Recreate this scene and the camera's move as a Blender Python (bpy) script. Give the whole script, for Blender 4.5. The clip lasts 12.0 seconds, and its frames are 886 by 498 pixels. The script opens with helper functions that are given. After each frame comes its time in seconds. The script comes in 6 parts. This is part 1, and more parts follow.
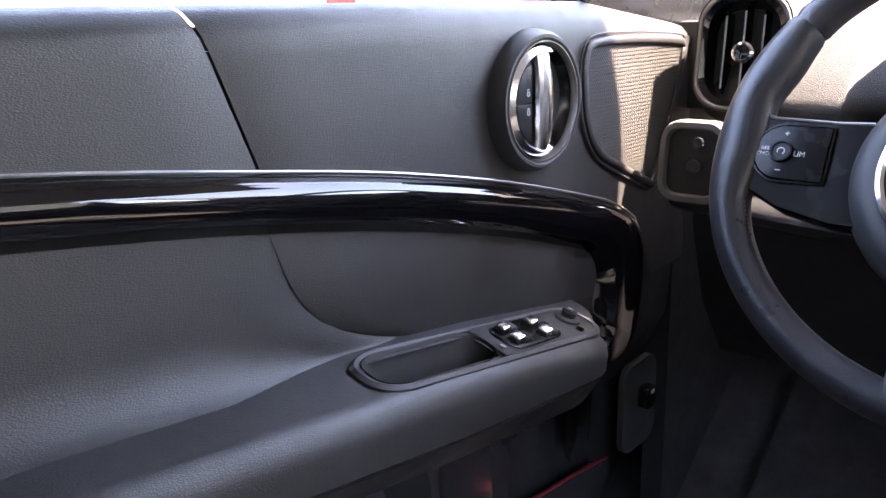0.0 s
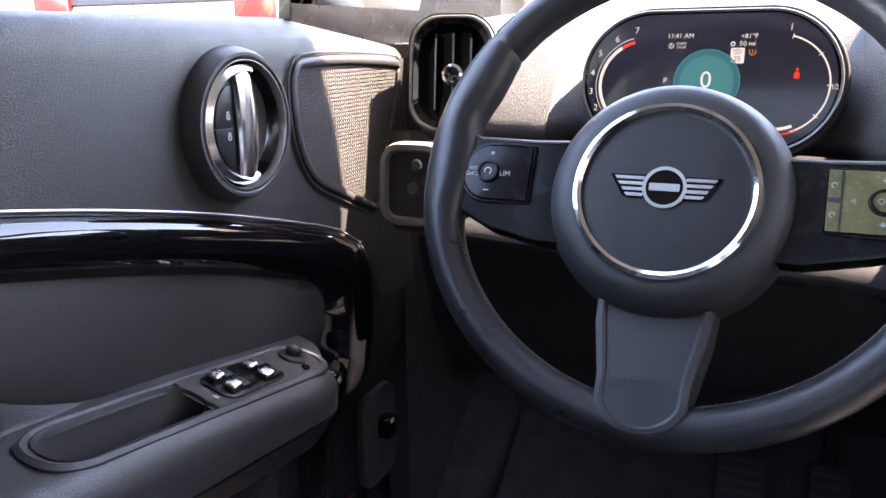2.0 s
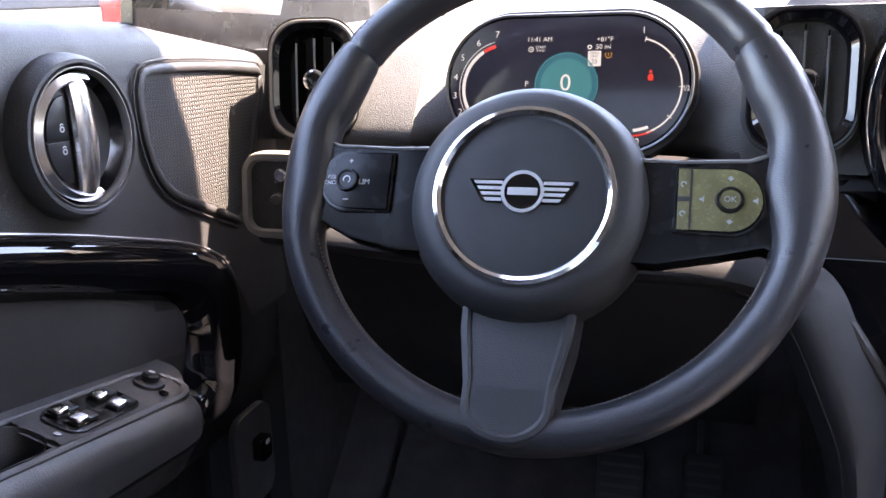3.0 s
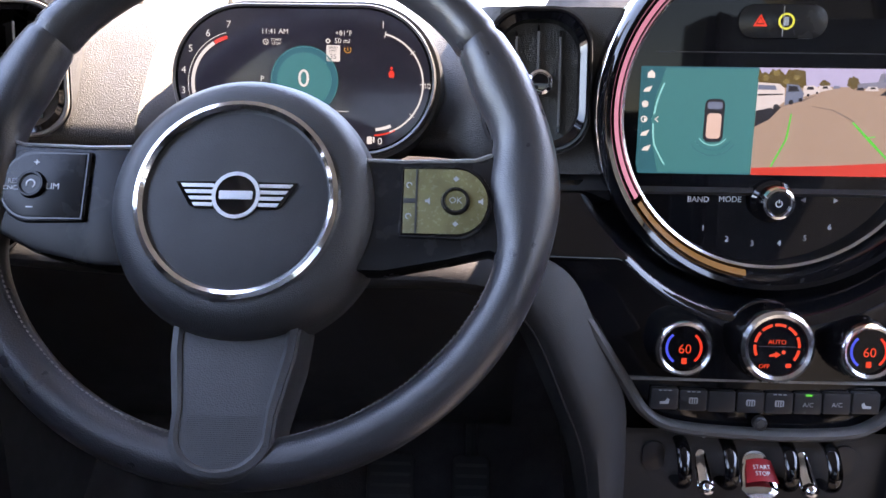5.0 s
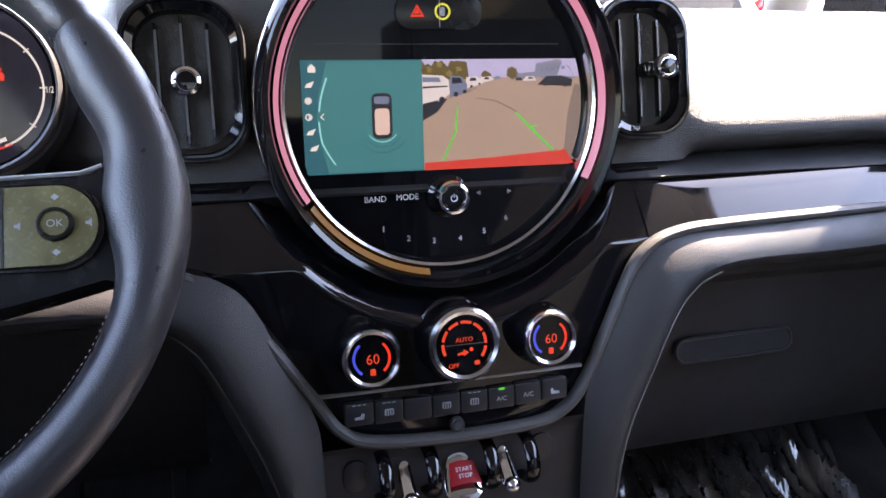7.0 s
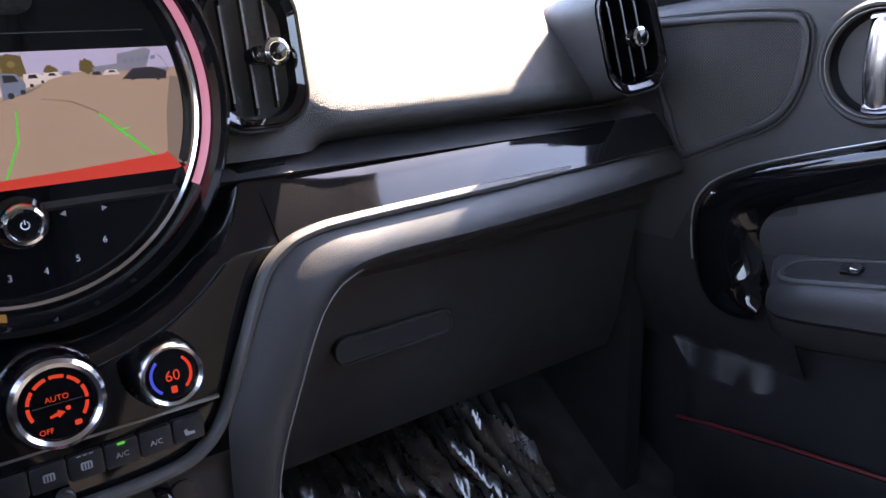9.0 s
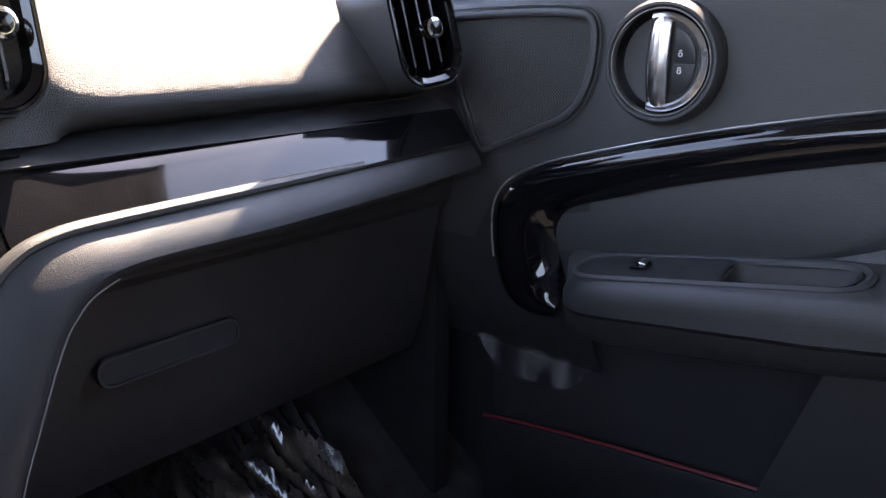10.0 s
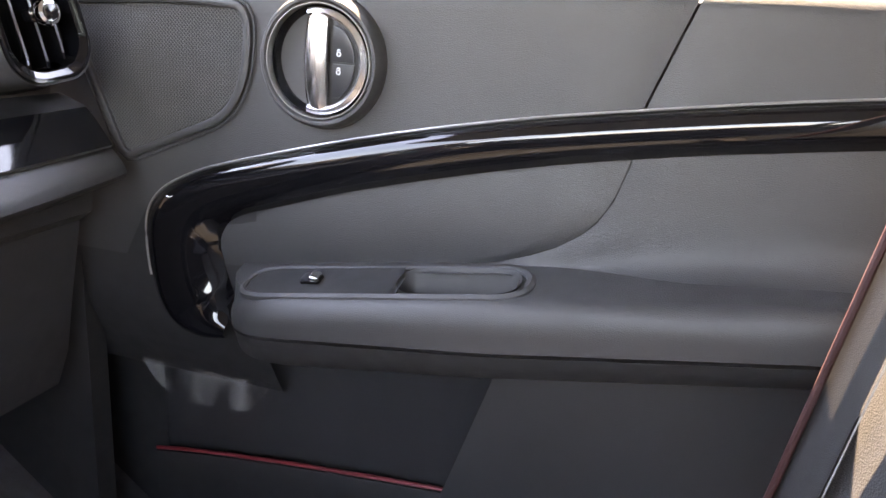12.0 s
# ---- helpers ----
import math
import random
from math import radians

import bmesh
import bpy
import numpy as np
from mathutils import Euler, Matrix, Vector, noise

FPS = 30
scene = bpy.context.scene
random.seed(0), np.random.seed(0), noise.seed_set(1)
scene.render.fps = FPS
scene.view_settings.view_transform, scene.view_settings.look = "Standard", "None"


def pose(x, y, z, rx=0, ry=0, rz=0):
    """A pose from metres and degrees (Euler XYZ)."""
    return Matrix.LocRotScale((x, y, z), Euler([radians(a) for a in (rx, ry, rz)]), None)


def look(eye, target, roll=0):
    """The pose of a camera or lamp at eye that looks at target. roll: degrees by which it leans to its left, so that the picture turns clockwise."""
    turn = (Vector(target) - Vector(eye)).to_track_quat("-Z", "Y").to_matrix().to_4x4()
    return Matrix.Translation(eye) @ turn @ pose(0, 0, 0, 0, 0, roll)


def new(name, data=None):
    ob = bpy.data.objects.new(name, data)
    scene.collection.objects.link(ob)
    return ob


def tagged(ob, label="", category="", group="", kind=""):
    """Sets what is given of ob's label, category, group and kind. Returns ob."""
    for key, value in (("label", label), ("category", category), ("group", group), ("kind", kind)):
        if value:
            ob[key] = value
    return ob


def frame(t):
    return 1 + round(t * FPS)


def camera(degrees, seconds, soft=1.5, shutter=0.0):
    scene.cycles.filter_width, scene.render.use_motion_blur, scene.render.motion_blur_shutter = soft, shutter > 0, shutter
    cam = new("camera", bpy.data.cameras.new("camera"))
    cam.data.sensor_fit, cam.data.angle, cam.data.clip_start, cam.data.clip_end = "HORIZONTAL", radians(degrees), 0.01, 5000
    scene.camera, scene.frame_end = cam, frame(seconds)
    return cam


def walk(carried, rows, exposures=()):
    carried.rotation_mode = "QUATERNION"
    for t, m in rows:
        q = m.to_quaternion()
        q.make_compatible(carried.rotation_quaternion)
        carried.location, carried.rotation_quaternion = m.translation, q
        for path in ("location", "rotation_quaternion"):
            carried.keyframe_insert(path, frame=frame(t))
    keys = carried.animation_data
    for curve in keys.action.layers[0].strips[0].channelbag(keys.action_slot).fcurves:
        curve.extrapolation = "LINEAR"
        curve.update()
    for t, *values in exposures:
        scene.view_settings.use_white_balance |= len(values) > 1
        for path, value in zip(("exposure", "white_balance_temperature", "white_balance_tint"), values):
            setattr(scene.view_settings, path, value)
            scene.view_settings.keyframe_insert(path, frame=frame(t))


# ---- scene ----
cam = camera(58.5, 12.0)
PATH = [
    (0, (-0.312, -0.677, 0.85), (-1.613, 0.736, 0.29), -2.0),
    (0.5, (-0.314, -0.66, 0.85), (-1.491, 0.861, 0.303), -1.3),
    (1, (-0.314, -0.647, 0.846), (-1.375, 0.964, 0.319), -0.9),
    (1.5, (-0.311, -0.633, 0.846), (-1.24, 1.06, 0.324), -0.9),
    (2, (-0.31, -0.62, 0.842), (-1.11, 1.14, 0.328), -0.9),
    (2.5, (-0.302, -0.604, 0.844), (-0.968, 1.21, 0.331), -1.0),
    (2.7, (-0.299, -0.601, 0.841), (-0.915, 1.232, 0.333), -1.1),
    (4.3, (-0.267, -0.559, 0.839), (-0.532, 1.356, 0.327), -0.5),
    (4.5, (-0.263, -0.556, 0.838), (-0.463, 1.368, 0.331), -0.1),
    (5, (-0.251, -0.543, 0.832), (-0.311, 1.392, 0.331), 0.7),
    (5.5, (-0.236, -0.531, 0.833), (-0.151, 1.406, 0.342), 1.0),
    (6, (-0.22, -0.517, 0.828), (0.02, 1.409, 0.346), 0.9),
    (6.5, (-0.201, -0.502, 0.823), (0.205, 1.397, 0.346), 0.3),
    (7, (-0.184, -0.492, 0.82), (0.376, 1.368, 0.343), -0.3),
    (7.2, (-0.176, -0.485, 0.822), (0.449, 1.353, 0.342), -0.5),
    (8.8, (-0.093, -0.46, 0.827), (1.013, 1.116, 0.287), -2.2),
    (9, (-0.083, -0.456, 0.827), (1.087, 1.07, 0.277), -1.7),
    (9.5, (-0.054, -0.445, 0.824), (1.28, 0.939, 0.271), -0.5),
    (10, (-0.027, -0.44, 0.815), (1.46, 0.775, 0.258), 0.8),
    (10.5, (-0.005, -0.435, 0.818), (1.603, 0.612, 0.251), 1.9),
    (11, (0.015, -0.427, 0.82), (1.725, 0.434, 0.238), 2.9),
    (11.5, (0.038, -0.43, 0.825), (1.816, 0.275, 0.239), 3.3),
    (12, (0.054, -0.432, 0.83), (1.886, 0.125, 0.251), 3.8),
]
EXPO = 4.85
KELVIN, TINT = 8100, 28
LIT = 0.034
HEADER = 0.262
GROUND = -0.45
SLOPE = 0.07
walk(cam, [(t, look(eye, target, roll)) for t, eye, target, roll in PATH],
     exposures=[(t, EXPO + e, KELVIN + k, TINT) for t, e, k in ((0, 0.12, 300), (1.5, -0.05, 200), (4.5, -0.05, 0), (5.5, -0.2, 0), (7.2, -0.3, 0), (9.0, -0.55, 0), (10.5, -0.9, 300), (11.2, -0.1, 700), (12, 0.75, 2700))])

# ---- world and sun ----
SUN_DIR = Vector((0.62, 0.33, 1.05)).normalized()
world = bpy.data.worlds.new("world")
scene.world = world
world.use_nodes = True
wn = world.node_tree
sky = wn.nodes.new("ShaderNodeTexSky")
sky.sky_type = "NISHITA"
sky.sun_disc = False
sky.dust_density = 0.3
sky.sun_elevation = math.asin(SUN_DIR.z)
sky.sun_rotation = math.atan2(SUN_DIR.x, SUN_DIR.y)
bgn = wn.nodes["Background"]
bgn.inputs["Strength"].default_value = 0.15
wn.links.new(sky.outputs["Color"], bgn.inputs["Color"])
sun = new("sun", bpy.data.lights.new("sun", "SUN"))
sun.data.energy = 2.6
sun.data.angle = radians(0.53)
sun.data.color = (1.0, 0.95, 0.87)
sun.matrix_world = look(SUN_DIR * 30, (0, 0, 0))

# ---- materials ----


def mat(name, color, rough=0.5, metal=0.0, spec=0.5, grain=0.0, size=700.0, kind="voronoi", vary=0.12,
        coat=0.0, emit=0.0, patch=9.0, rough_vary=0.08):
    m = bpy.data.materials.new(name)
    m.use_nodes = True
    nt = m.node_tree
    b = nt.nodes["Principled BSDF"]
    b.inputs["Metallic"].default_value = metal
    b.inputs["Specular IOR Level"].default_value = spec
    b.inputs["Coat Weight"].default_value = coat
    b.inputs["Coat Roughness"].default_value = 0.03
    co = nt.nodes.new("ShaderNodeTexCoord")
    if emit:
        b.inputs["Emission Color"].default_value = (*color, 1)
        grainy = nt.nodes.new("ShaderNodeTexNoise")
        grainy.inputs["Scale"].default_value = 160
        grainy.inputs["Detail"].default_value = 6
        nt.links.new(co.outputs["Object"], grainy.inputs["Vector"])
        level = nt.nodes.new("ShaderNodeMapRange")
        level.inputs["From Min"].default_value = 0.25
        level.inputs["From Max"].default_value = 0.75
        level.inputs["To Min"].default_value = emit * 0.94
        level.inputs["To Max"].default_value = emit * 1.06
        nt.links.new(grainy.outputs["Fac"], level.inputs["Value"])
        nt.links.new(level.outputs["Result"], b.inputs["Emission Strength"])
        b.inputs["Base Color"].default_value = (color[0] * 0.1, color[1] * 0.1, color[2] * 0.1, 1)
        b.inputs["Roughness"].default_value = rough
        return m
    big = nt.nodes.new("ShaderNodeTexNoise")
    big.inputs["Scale"].default_value = patch
    big.inputs["Detail"].default_value = 5
    nt.links.new(co.outputs["Object"], big.inputs["Vector"])
    ramp = nt.nodes.new("ShaderNodeMapRange")
    ramp.inputs["From Min"].default_value = 0.3
    ramp.inputs["From Max"].default_value = 0.7
    ramp.inputs["To Min"].default_value = 1 - vary
    ramp.inputs["To Max"].default_value = 1 + vary
    nt.links.new(big.outputs["Fac"], ramp.inputs["Value"])
    mul = nt.nodes.new("ShaderNodeVectorMath")
    mul.operation = "SCALE"
    mul.inputs[0].default_value = color
    nt.links.new(ramp.outputs["Result"], mul.inputs["Scale"])
    nt.links.new(mul.outputs["Vector"], b.inputs["Base Color"])
    rr = nt.nodes.new("ShaderNodeMapRange")
    rr.inputs["From Min"].default_value = 0.3
    rr.inputs["From Max"].default_value = 0.7
    rr.inputs["To Min"].default_value = max(0.0, rough - rough_vary * rough)
    rr.inputs["To Max"].default_value = min(1.0, rough + rough_vary)
    fine = nt.nodes.new("ShaderNodeTexNoise")
    fine.inputs["Scale"].default_value = patch * 6
    fine.inputs["Detail"].default_value = 6
    nt.links.new(co.outputs["Object"], fine.inputs["Vector"])
    nt.links.new(fine.outputs["Fac"], rr.inputs["Value"])
    nt.links.new(rr.outputs["Result"], b.inputs["Roughness"])
    if grain:
        bump = nt.nodes.new("ShaderNodeBump")
        bump.inputs["Strength"].default_value = grain
        bump.inputs["Distance"].default_value = 0.0006
        if kind == "voronoi":
            tex = nt.nodes.new("ShaderNodeTexVoronoi")
            tex.inputs["Scale"].default_value = size
            out = tex.outputs["Distance"]
            warp = nt.nodes.new("ShaderNodeVectorMath")
            warp.operation = "MULTIPLY"
            warp.inputs[1].default_value = (1.0, 0.55, 1.35)
            nt.links.new(co.outputs["Object"], warp.inputs[0])
            nt.links.new(warp.outputs["Vector"], tex.inputs["Vector"])
        else:
            tex = nt.nodes.new("ShaderNodeTexNoise")
            tex.inputs["Scale"].default_value = size
            tex.inputs["Detail"].default_value = 4
            out = tex.outputs["Fac"]
            nt.links.new(co.outputs["Object"], tex.inputs["Vector"])
        nt.links.new(out, bump.inputs["Height"])
        nt.links.new(bump.outputs["Normal"], b.inputs["Normal"])
    return m


def mesh_grille(name, pitch, axis):
    """Perforated plastic sheet: round dark holes in a staggered grid."""
    m = mat(name, (0.030, 0.030, 0.032), 0.45)
    nt = m.node_tree
    b = nt.nodes["Principled BSDF"]
    co = nt.nodes.new("ShaderNodeTexCoord")
    sep = nt.nodes.new("ShaderNodeSeparateXYZ")
    nt.links.new(co.outputs["Object"], sep.inputs["Vector"])

    def wave(sock_a, sock_b, sign):
        s = nt.nodes.new("ShaderNodeMath")
        s.operation = "ADD" if sign > 0 else "SUBTRACT"
        nt.links.new(sock_a, s.inputs[0])
        nt.links.new(sock_b, s.inputs[1])
        k = nt.nodes.new("ShaderNodeMath")
        k.operation = "MULTIPLY"
        k.inputs[1].default_value = math.pi / pitch
        nt.links.new(s.outputs[0], k.inputs[0])
        c = nt.nodes.new("ShaderNodeMath")
        c.operation = "SINE"
        nt.links.new(k.outputs[0], c.inputs[0])
        return c.outputs[0]

    a, c = sep.outputs[axis], sep.outputs["Z"]
    w1, w2 = wave(a, c, 1), wave(a, c, -1)
    prod = nt.nodes.new("ShaderNodeMath")
    prod.operation = "MULTIPLY"
    nt.links.new(w1, prod.inputs[0])
    nt.links.new(w2, prod.inputs[1])
    ab = nt.nodes.new("ShaderNodeMath")
    ab.operation = "ABSOLUTE"
    nt.links.new(prod.outputs[0], ab.inputs[0])
    hole = nt.nodes.new("ShaderNodeMapRange")
    hole.inputs["From Min"].default_value = 0.12
    hole.inputs["From Max"].default_value = 0.30
    nt.links.new(ab.outputs[0], hole.inputs["Value"])
    mix = nt.nodes.new("ShaderNodeMix")
    mix.data_type = "RGBA"
    mix.inputs[6].default_value = (0.085, 0.083, 0.080, 1)
    mix.inputs[7].default_value = (0.004, 0.004, 0.004, 1)
    nt.links.new(hole.outputs["Result"], mix.inputs["Factor"])
    for l in list(b.inputs["Base Color"].links):
        nt.links.remove(l)
    nt.links.new(mix.outputs[2], b.inputs["Base Color"])
    bump = nt.nodes.new("ShaderNodeBump")
    bump.inputs["Strength"].default_value = 0.6
    bump.inputs["Distance"].default_value = 0.0008
    bump.invert = True
    nt.links.new(hole.outputs["Result"], bump.inputs["Height"])
    nt.links.new(bump.outputs["Normal"], b.inputs["Normal"])
    return m


def glass_mat(name, tint):
    m = bpy.data.materials.new(name)
    m.use_nodes = True
    nt = m.node_tree
    nt.nodes.remove(nt.nodes["Principled BSDF"])
    tr = nt.nodes.new("ShaderNodeBsdfTransparent")
    tr.inputs["Color"].default_value = (*tint, 1)
    gl = nt.nodes.new("ShaderNodeBsdfGlossy")
    gl.inputs["Roughness"].default_value = 0.01
    fr = nt.nodes.new("ShaderNodeFresnel")
    fr.inputs["IOR"].default_value = 1.2
    mx = nt.nodes.new("ShaderNodeMixShader")
    nt.links.new(fr.outputs["Fac"], mx.inputs["Fac"])
    nt.links.new(tr.outputs["BSDF"], mx.inputs[1])
    nt.links.new(gl.outputs["BSDF"], mx.inputs[2])
    nt.links.new(mx.outputs["Shader"], nt.nodes["Material Output"].inputs["Surface"])
    return m


def haze_mat(name):
    """Thin wrinkled film, mostly clear; its upright reflections are coloured in as pale streaks."""
    m = bpy.data.materials.new(name)
    m.use_nodes = True
    nt = m.node_tree
    b = nt.nodes["Principled BSDF"]
    b.inputs["Base Color"].default_value = (0.30, 0.30, 0.29, 1)
    b.inputs["Roughness"].default_value = 0.22
    co = nt.nodes.new("ShaderNodeTexCoord")
    st = nt.nodes.new("ShaderNodeVectorMath")
    st.operation = "MULTIPLY"
    st.inputs[1].default_value = (1.0, 34.0, 9.0)
    nt.links.new(co.outputs["Object"], st.inputs[0])
    nz = nt.nodes.new("ShaderNodeTexNoise")
    nz.inputs["Scale"].default_value = 1.0
    nz.inputs["Detail"].default_value = 5
    nt.links.new(st.outputs["Vector"], nz.inputs["Vector"])
    rg = nt.nodes.new("ShaderNodeMapRange")
    rg.inputs["From Min"].default_value = 0.42
    rg.inputs["From Max"].default_value = 0.66
    rg.inputs["To Min"].default_value = 0.0
    rg.inputs["To Max"].default_value = 0.55
    nt.links.new(nz.outputs["Fac"], rg.inputs["Value"])
    tr = nt.nodes.new("ShaderNodeBsdfTransparent")
    mx = nt.nodes.new("ShaderNodeMixShader")
    nt.links.new(rg.outputs["Result"], mx.inputs["Fac"])
    nt.links.new(tr.outputs["BSDF"], mx.inputs[1])
    nt.links.new(b.outputs["BSDF"], mx.inputs[2])
    nt.links.new(mx.outputs["Shader"], nt.nodes["Material Output"].inputs["Surface"])
    return m


HAZE = haze_mat("sheen_streak_film")
SOFT = mat("soft_black_vinyl", (0.036, 0.036, 0.038), 0.42, grain=0.36, size=1200, vary=0.08)
PAD = mat("grained_dash_foam", (0.045, 0.044, 0.043), 0.46, grain=1.0, size=900, vary=0.10)
LEATHER = mat("black_leather", (0.030, 0.030, 0.034), 0.29, spec=0.6, grain=0.22, size=900, vary=0.12)
LOWER = mat("hard_black_plastic", (0.040, 0.040, 0.043), 0.48, grain=0.3, size=900, vary=0.15)
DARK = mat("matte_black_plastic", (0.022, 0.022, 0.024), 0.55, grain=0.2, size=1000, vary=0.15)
GLOSS = mat("piano_black", (0.004, 0.004, 0.005), 0.04, spec=0.45, coat=0.2, vary=0.1, rough_vary=0.03)
DUSTY = mat("dusty_piano_black", (0.006, 0.006, 0.007), 0.05, spec=0.32, coat=0.1, vary=0.3, rough_vary=0.03, patch=30)
SATINCHROME = mat("soft_chrome", (0.82, 0.82, 0.84), 0.20, metal=1.0, vary=0.03, rough_vary=0.05)
KEYPLASTIC = mat("dark_key_plastic", (0.014, 0.015, 0.018), 0.34, spec=0.5, vary=0.08)
CHROME = mat("chrome", (0.80, 0.80, 0.82), 0.07, metal=1.0, vary=0.03, rough_vary=0.05)
SATIN = mat("satin_grey_metal", (0.34, 0.33, 0.32), 0.32, metal=0.75, vary=0.05)
SLATEDGE = mat("dull_slat_edge", (0.13, 0.13, 0.135), 0.35, metal=0.4, vary=0.05)
BEAD = mat("soft_grey_bead", (0.064, 0.062, 0.061), 0.42, grain=0.2, size=900)
CARPET = mat("black_carpet", (0.045, 0.043, 0.047), 0.95, grain=1.0, size=500, kind="noise", vary=0.35, patch=25)
FILM = mat("clear_plastic_film", (0.045, 0.045, 0.048), 0.10, spec=0.8, coat=0.8, vary=0.4, rough_vary=0.2, patch=40)
POCKET = mat("filmed_pocket_wall", (0.036, 0.036, 0.039), 0.27, spec=0.6, vary=0.05, rough_vary=0.0, patch=8)
HEAD = mat("grey_headliner", (0.30, 0.295, 0.285), 0.9, grain=0.5, size=900, kind="noise")
PILLAR = mat("light_pillar_trim", (0.32, 0.30, 0.28), 0.75, grain=0.4, size=800, kind="noise")
SEAT = mat("seat_leatherette", (0.040, 0.041, 0.044), 0.5, grain=0.4, size=600, vary=0.1)
PIPING = mat("dark_red_piping", (0.035, 0.008, 0.009), 0.6)
THREAD = mat("pale_thread", (0.22, 0.21, 0.20), 0.8)
SWITCH = mat("satin_switch_plastic", (0.010, 0.010, 0.011), 0.22, spec=0.3)
SURROUND = mat("satin_grey_plastic", (0.22, 0.21, 0.20), 0.38, metal=0.3, vary=0.04)
STRIP = mat("dim_red_strip", (0.24, 0.022, 0.030), 0.4)
RED = mat("red_plastic", (0.42, 0.012, 0.020), 0.35)
WHITE = mat("white_print", (0.75, 0.76, 0.78), 0.6, vary=0.03)
GREYPRINT = mat("grey_print", (0.34, 0.35, 0.37), 0.6, vary=0.03)
WIRE = mat("speaker_wire", (0.052, 0.051, 0.049), 0.45, vary=0.1)
GRILLE = mesh_grille("perforated_switch_sheet", 0.0030, "X")
GLASS = glass_mat("window_glass", (0.86, 0.90, 0.88))
DIMPANE = glass_mat("light_blocking_glass", (0.10, 0.11, 0.11))
BADGE = mat("brushed_silver", (0.62, 0.62, 0.63), 0.30, metal=0.55, vary=0.04)
POLISHED = mat("polished_metal", (0.66, 0.66, 0.68), 0.16, metal=1.0, vary=0.04)
# olive base colour stands in for a warm reflection on the gloss switches
SHEENED = mat("olive_switch_sheen", (0.15, 0.135, 0.065), 0.22, spec=0.5, grain=0.3, size=260, kind="noise", vary=0.22, patch=70)
ASPHALT = mat("sun_bleached_asphalt", (0.17, 0.16, 0.145), 0.9, grain=0.8, size=60, kind="noise", vary=0.25, patch=0.6)
DIMSCREEN = mat("dark_purple_screen", (0.034, 0.027, 0.034), 0.07, spec=0.5, coat=0.3, vary=0.10, patch=30)
SCREENGLASS = mat("black_display_glass", (0.004, 0.004, 0.005), 0.03, spec=0.25, coat=0.0, vary=0.05, rough_vary=0.02)


def glow(name, color, power):
    return mat("lit_" + name, color, 0.4, emit=power)


L_WHITE = glow("white", (0.85, 0.88, 0.90), LIT)
L_TEAL = glow("teal", (0.030, 0.235, 0.265), LIT)
L_TEAL2 = glow("teal_deep", (0.014, 0.145, 0.200), LIT)
L_CYAN = glow("cyan", (0.25, 0.80, 0.85), LIT)
L_RED = glow("red", (0.95, 0.05, 0.02), LIT)
L_ORANGE = glow("red_orange", (0.85, 0.065, 0.02), LIT)
L_YELLOW = glow("yellow", (0.75, 0.85, 0.10), LIT)
L_AMBER = glow("amber", (0.75, 0.36, 0.05), LIT * 0.8)
L_GOLD_SHEEN = glow("gold_sheen", (0.52, 0.30, 0.09), LIT * 0.42)
L_BLUE = glow("blue", (0.05, 0.10, 0.95), LIT)
L_GREEN = glow("green", (0.04, 0.75, 0.08), LIT)
L_PINK = glow("pink", (0.80, 0.33, 0.52), LIT * 0.9)
L_SKY = glow("sky_blue", (0.48, 0.50, 0.80), LIT)
L_ROAD = glow("road_tan", (0.42, 0.33, 0.27), LIT)
L_ROAD2 = glow("road_shade", (0.24, 0.20, 0.18), LIT)
L_TREE = glow("tree_olive", (0.13, 0.10, 0.03), LIT)
L_TREE2 = glow("tree_light", (0.24, 0.20, 0.07), LIT)
L_CARW = glow("vehicle_white", (0.72, 0.72, 0.76), LIT)
L_CARD = glow("vehicle_dark", (0.02, 0.02, 0.03), LIT)
L_CARB = glow("vehicle_blue", (0.16, 0.22, 0.35), LIT)
L_BLDG = glow("building_grey", (0.22, 0.25, 0.36), LIT)
L_BRICK = glow("red_band", (0.70, 0.06, 0.04), LIT)

# ---- building helpers ----


def thing(name, at, label, category, group="", kind=""):
    ob = new(name)
    ob.empty_display_size = 0.02
    ob.location = at
    return tagged(ob, label, category, group, kind)


def part(name, bm, material, parent=None, label="", smooth=True, weld=False):
    me = bpy.data.meshes.new(name)
    if weld:
        bmesh.ops.remove_doubles(bm, verts=bm.verts, dist=1e-5)
    bmesh.ops.recalc_face_normals(bm, faces=bm.faces)
    bm.to_mesh(me)
    bm.free()
    me.materials.append(material)
    if smooth:
        me.shade_smooth()
        me.set_sharp_from_angle(angle=radians(38))
    ob = new(name, me)
    if parent:
        ob.parent = parent
        base = parent.location if parent.type == "EMPTY" else Vector((0, 0, 0))
        ob.matrix_parent_inverse = Matrix.Translation(-base)
    if label:
        tagged(ob, label)
    return ob


def prism(pts, vec, bevel=0.0, seg=2):
    """Closed slab: a polygon pushed along vec, with rounded rims."""
    bm = bmesh.new()
    vec = Vector(vec)
    a = [bm.verts.new(Vector(p)) for p in pts]
    b = [bm.verts.new(Vector(p) + vec) for p in pts]
    n = len(pts)
    bm.faces.new(a)
    top = bm.faces.new(b[::-1])
    for i in range(n):
        bm.faces.new((a[i], b[i], b[(i + 1) % n], a[(i + 1) % n]))
    bmesh.ops.recalc_face_normals(bm, faces=bm.faces)
    if bevel:
        bmesh.ops.bevel(bm, geom=list(top.edges), offset=bevel, segments=seg, affect="EDGES", profile=0.6)
    return bm


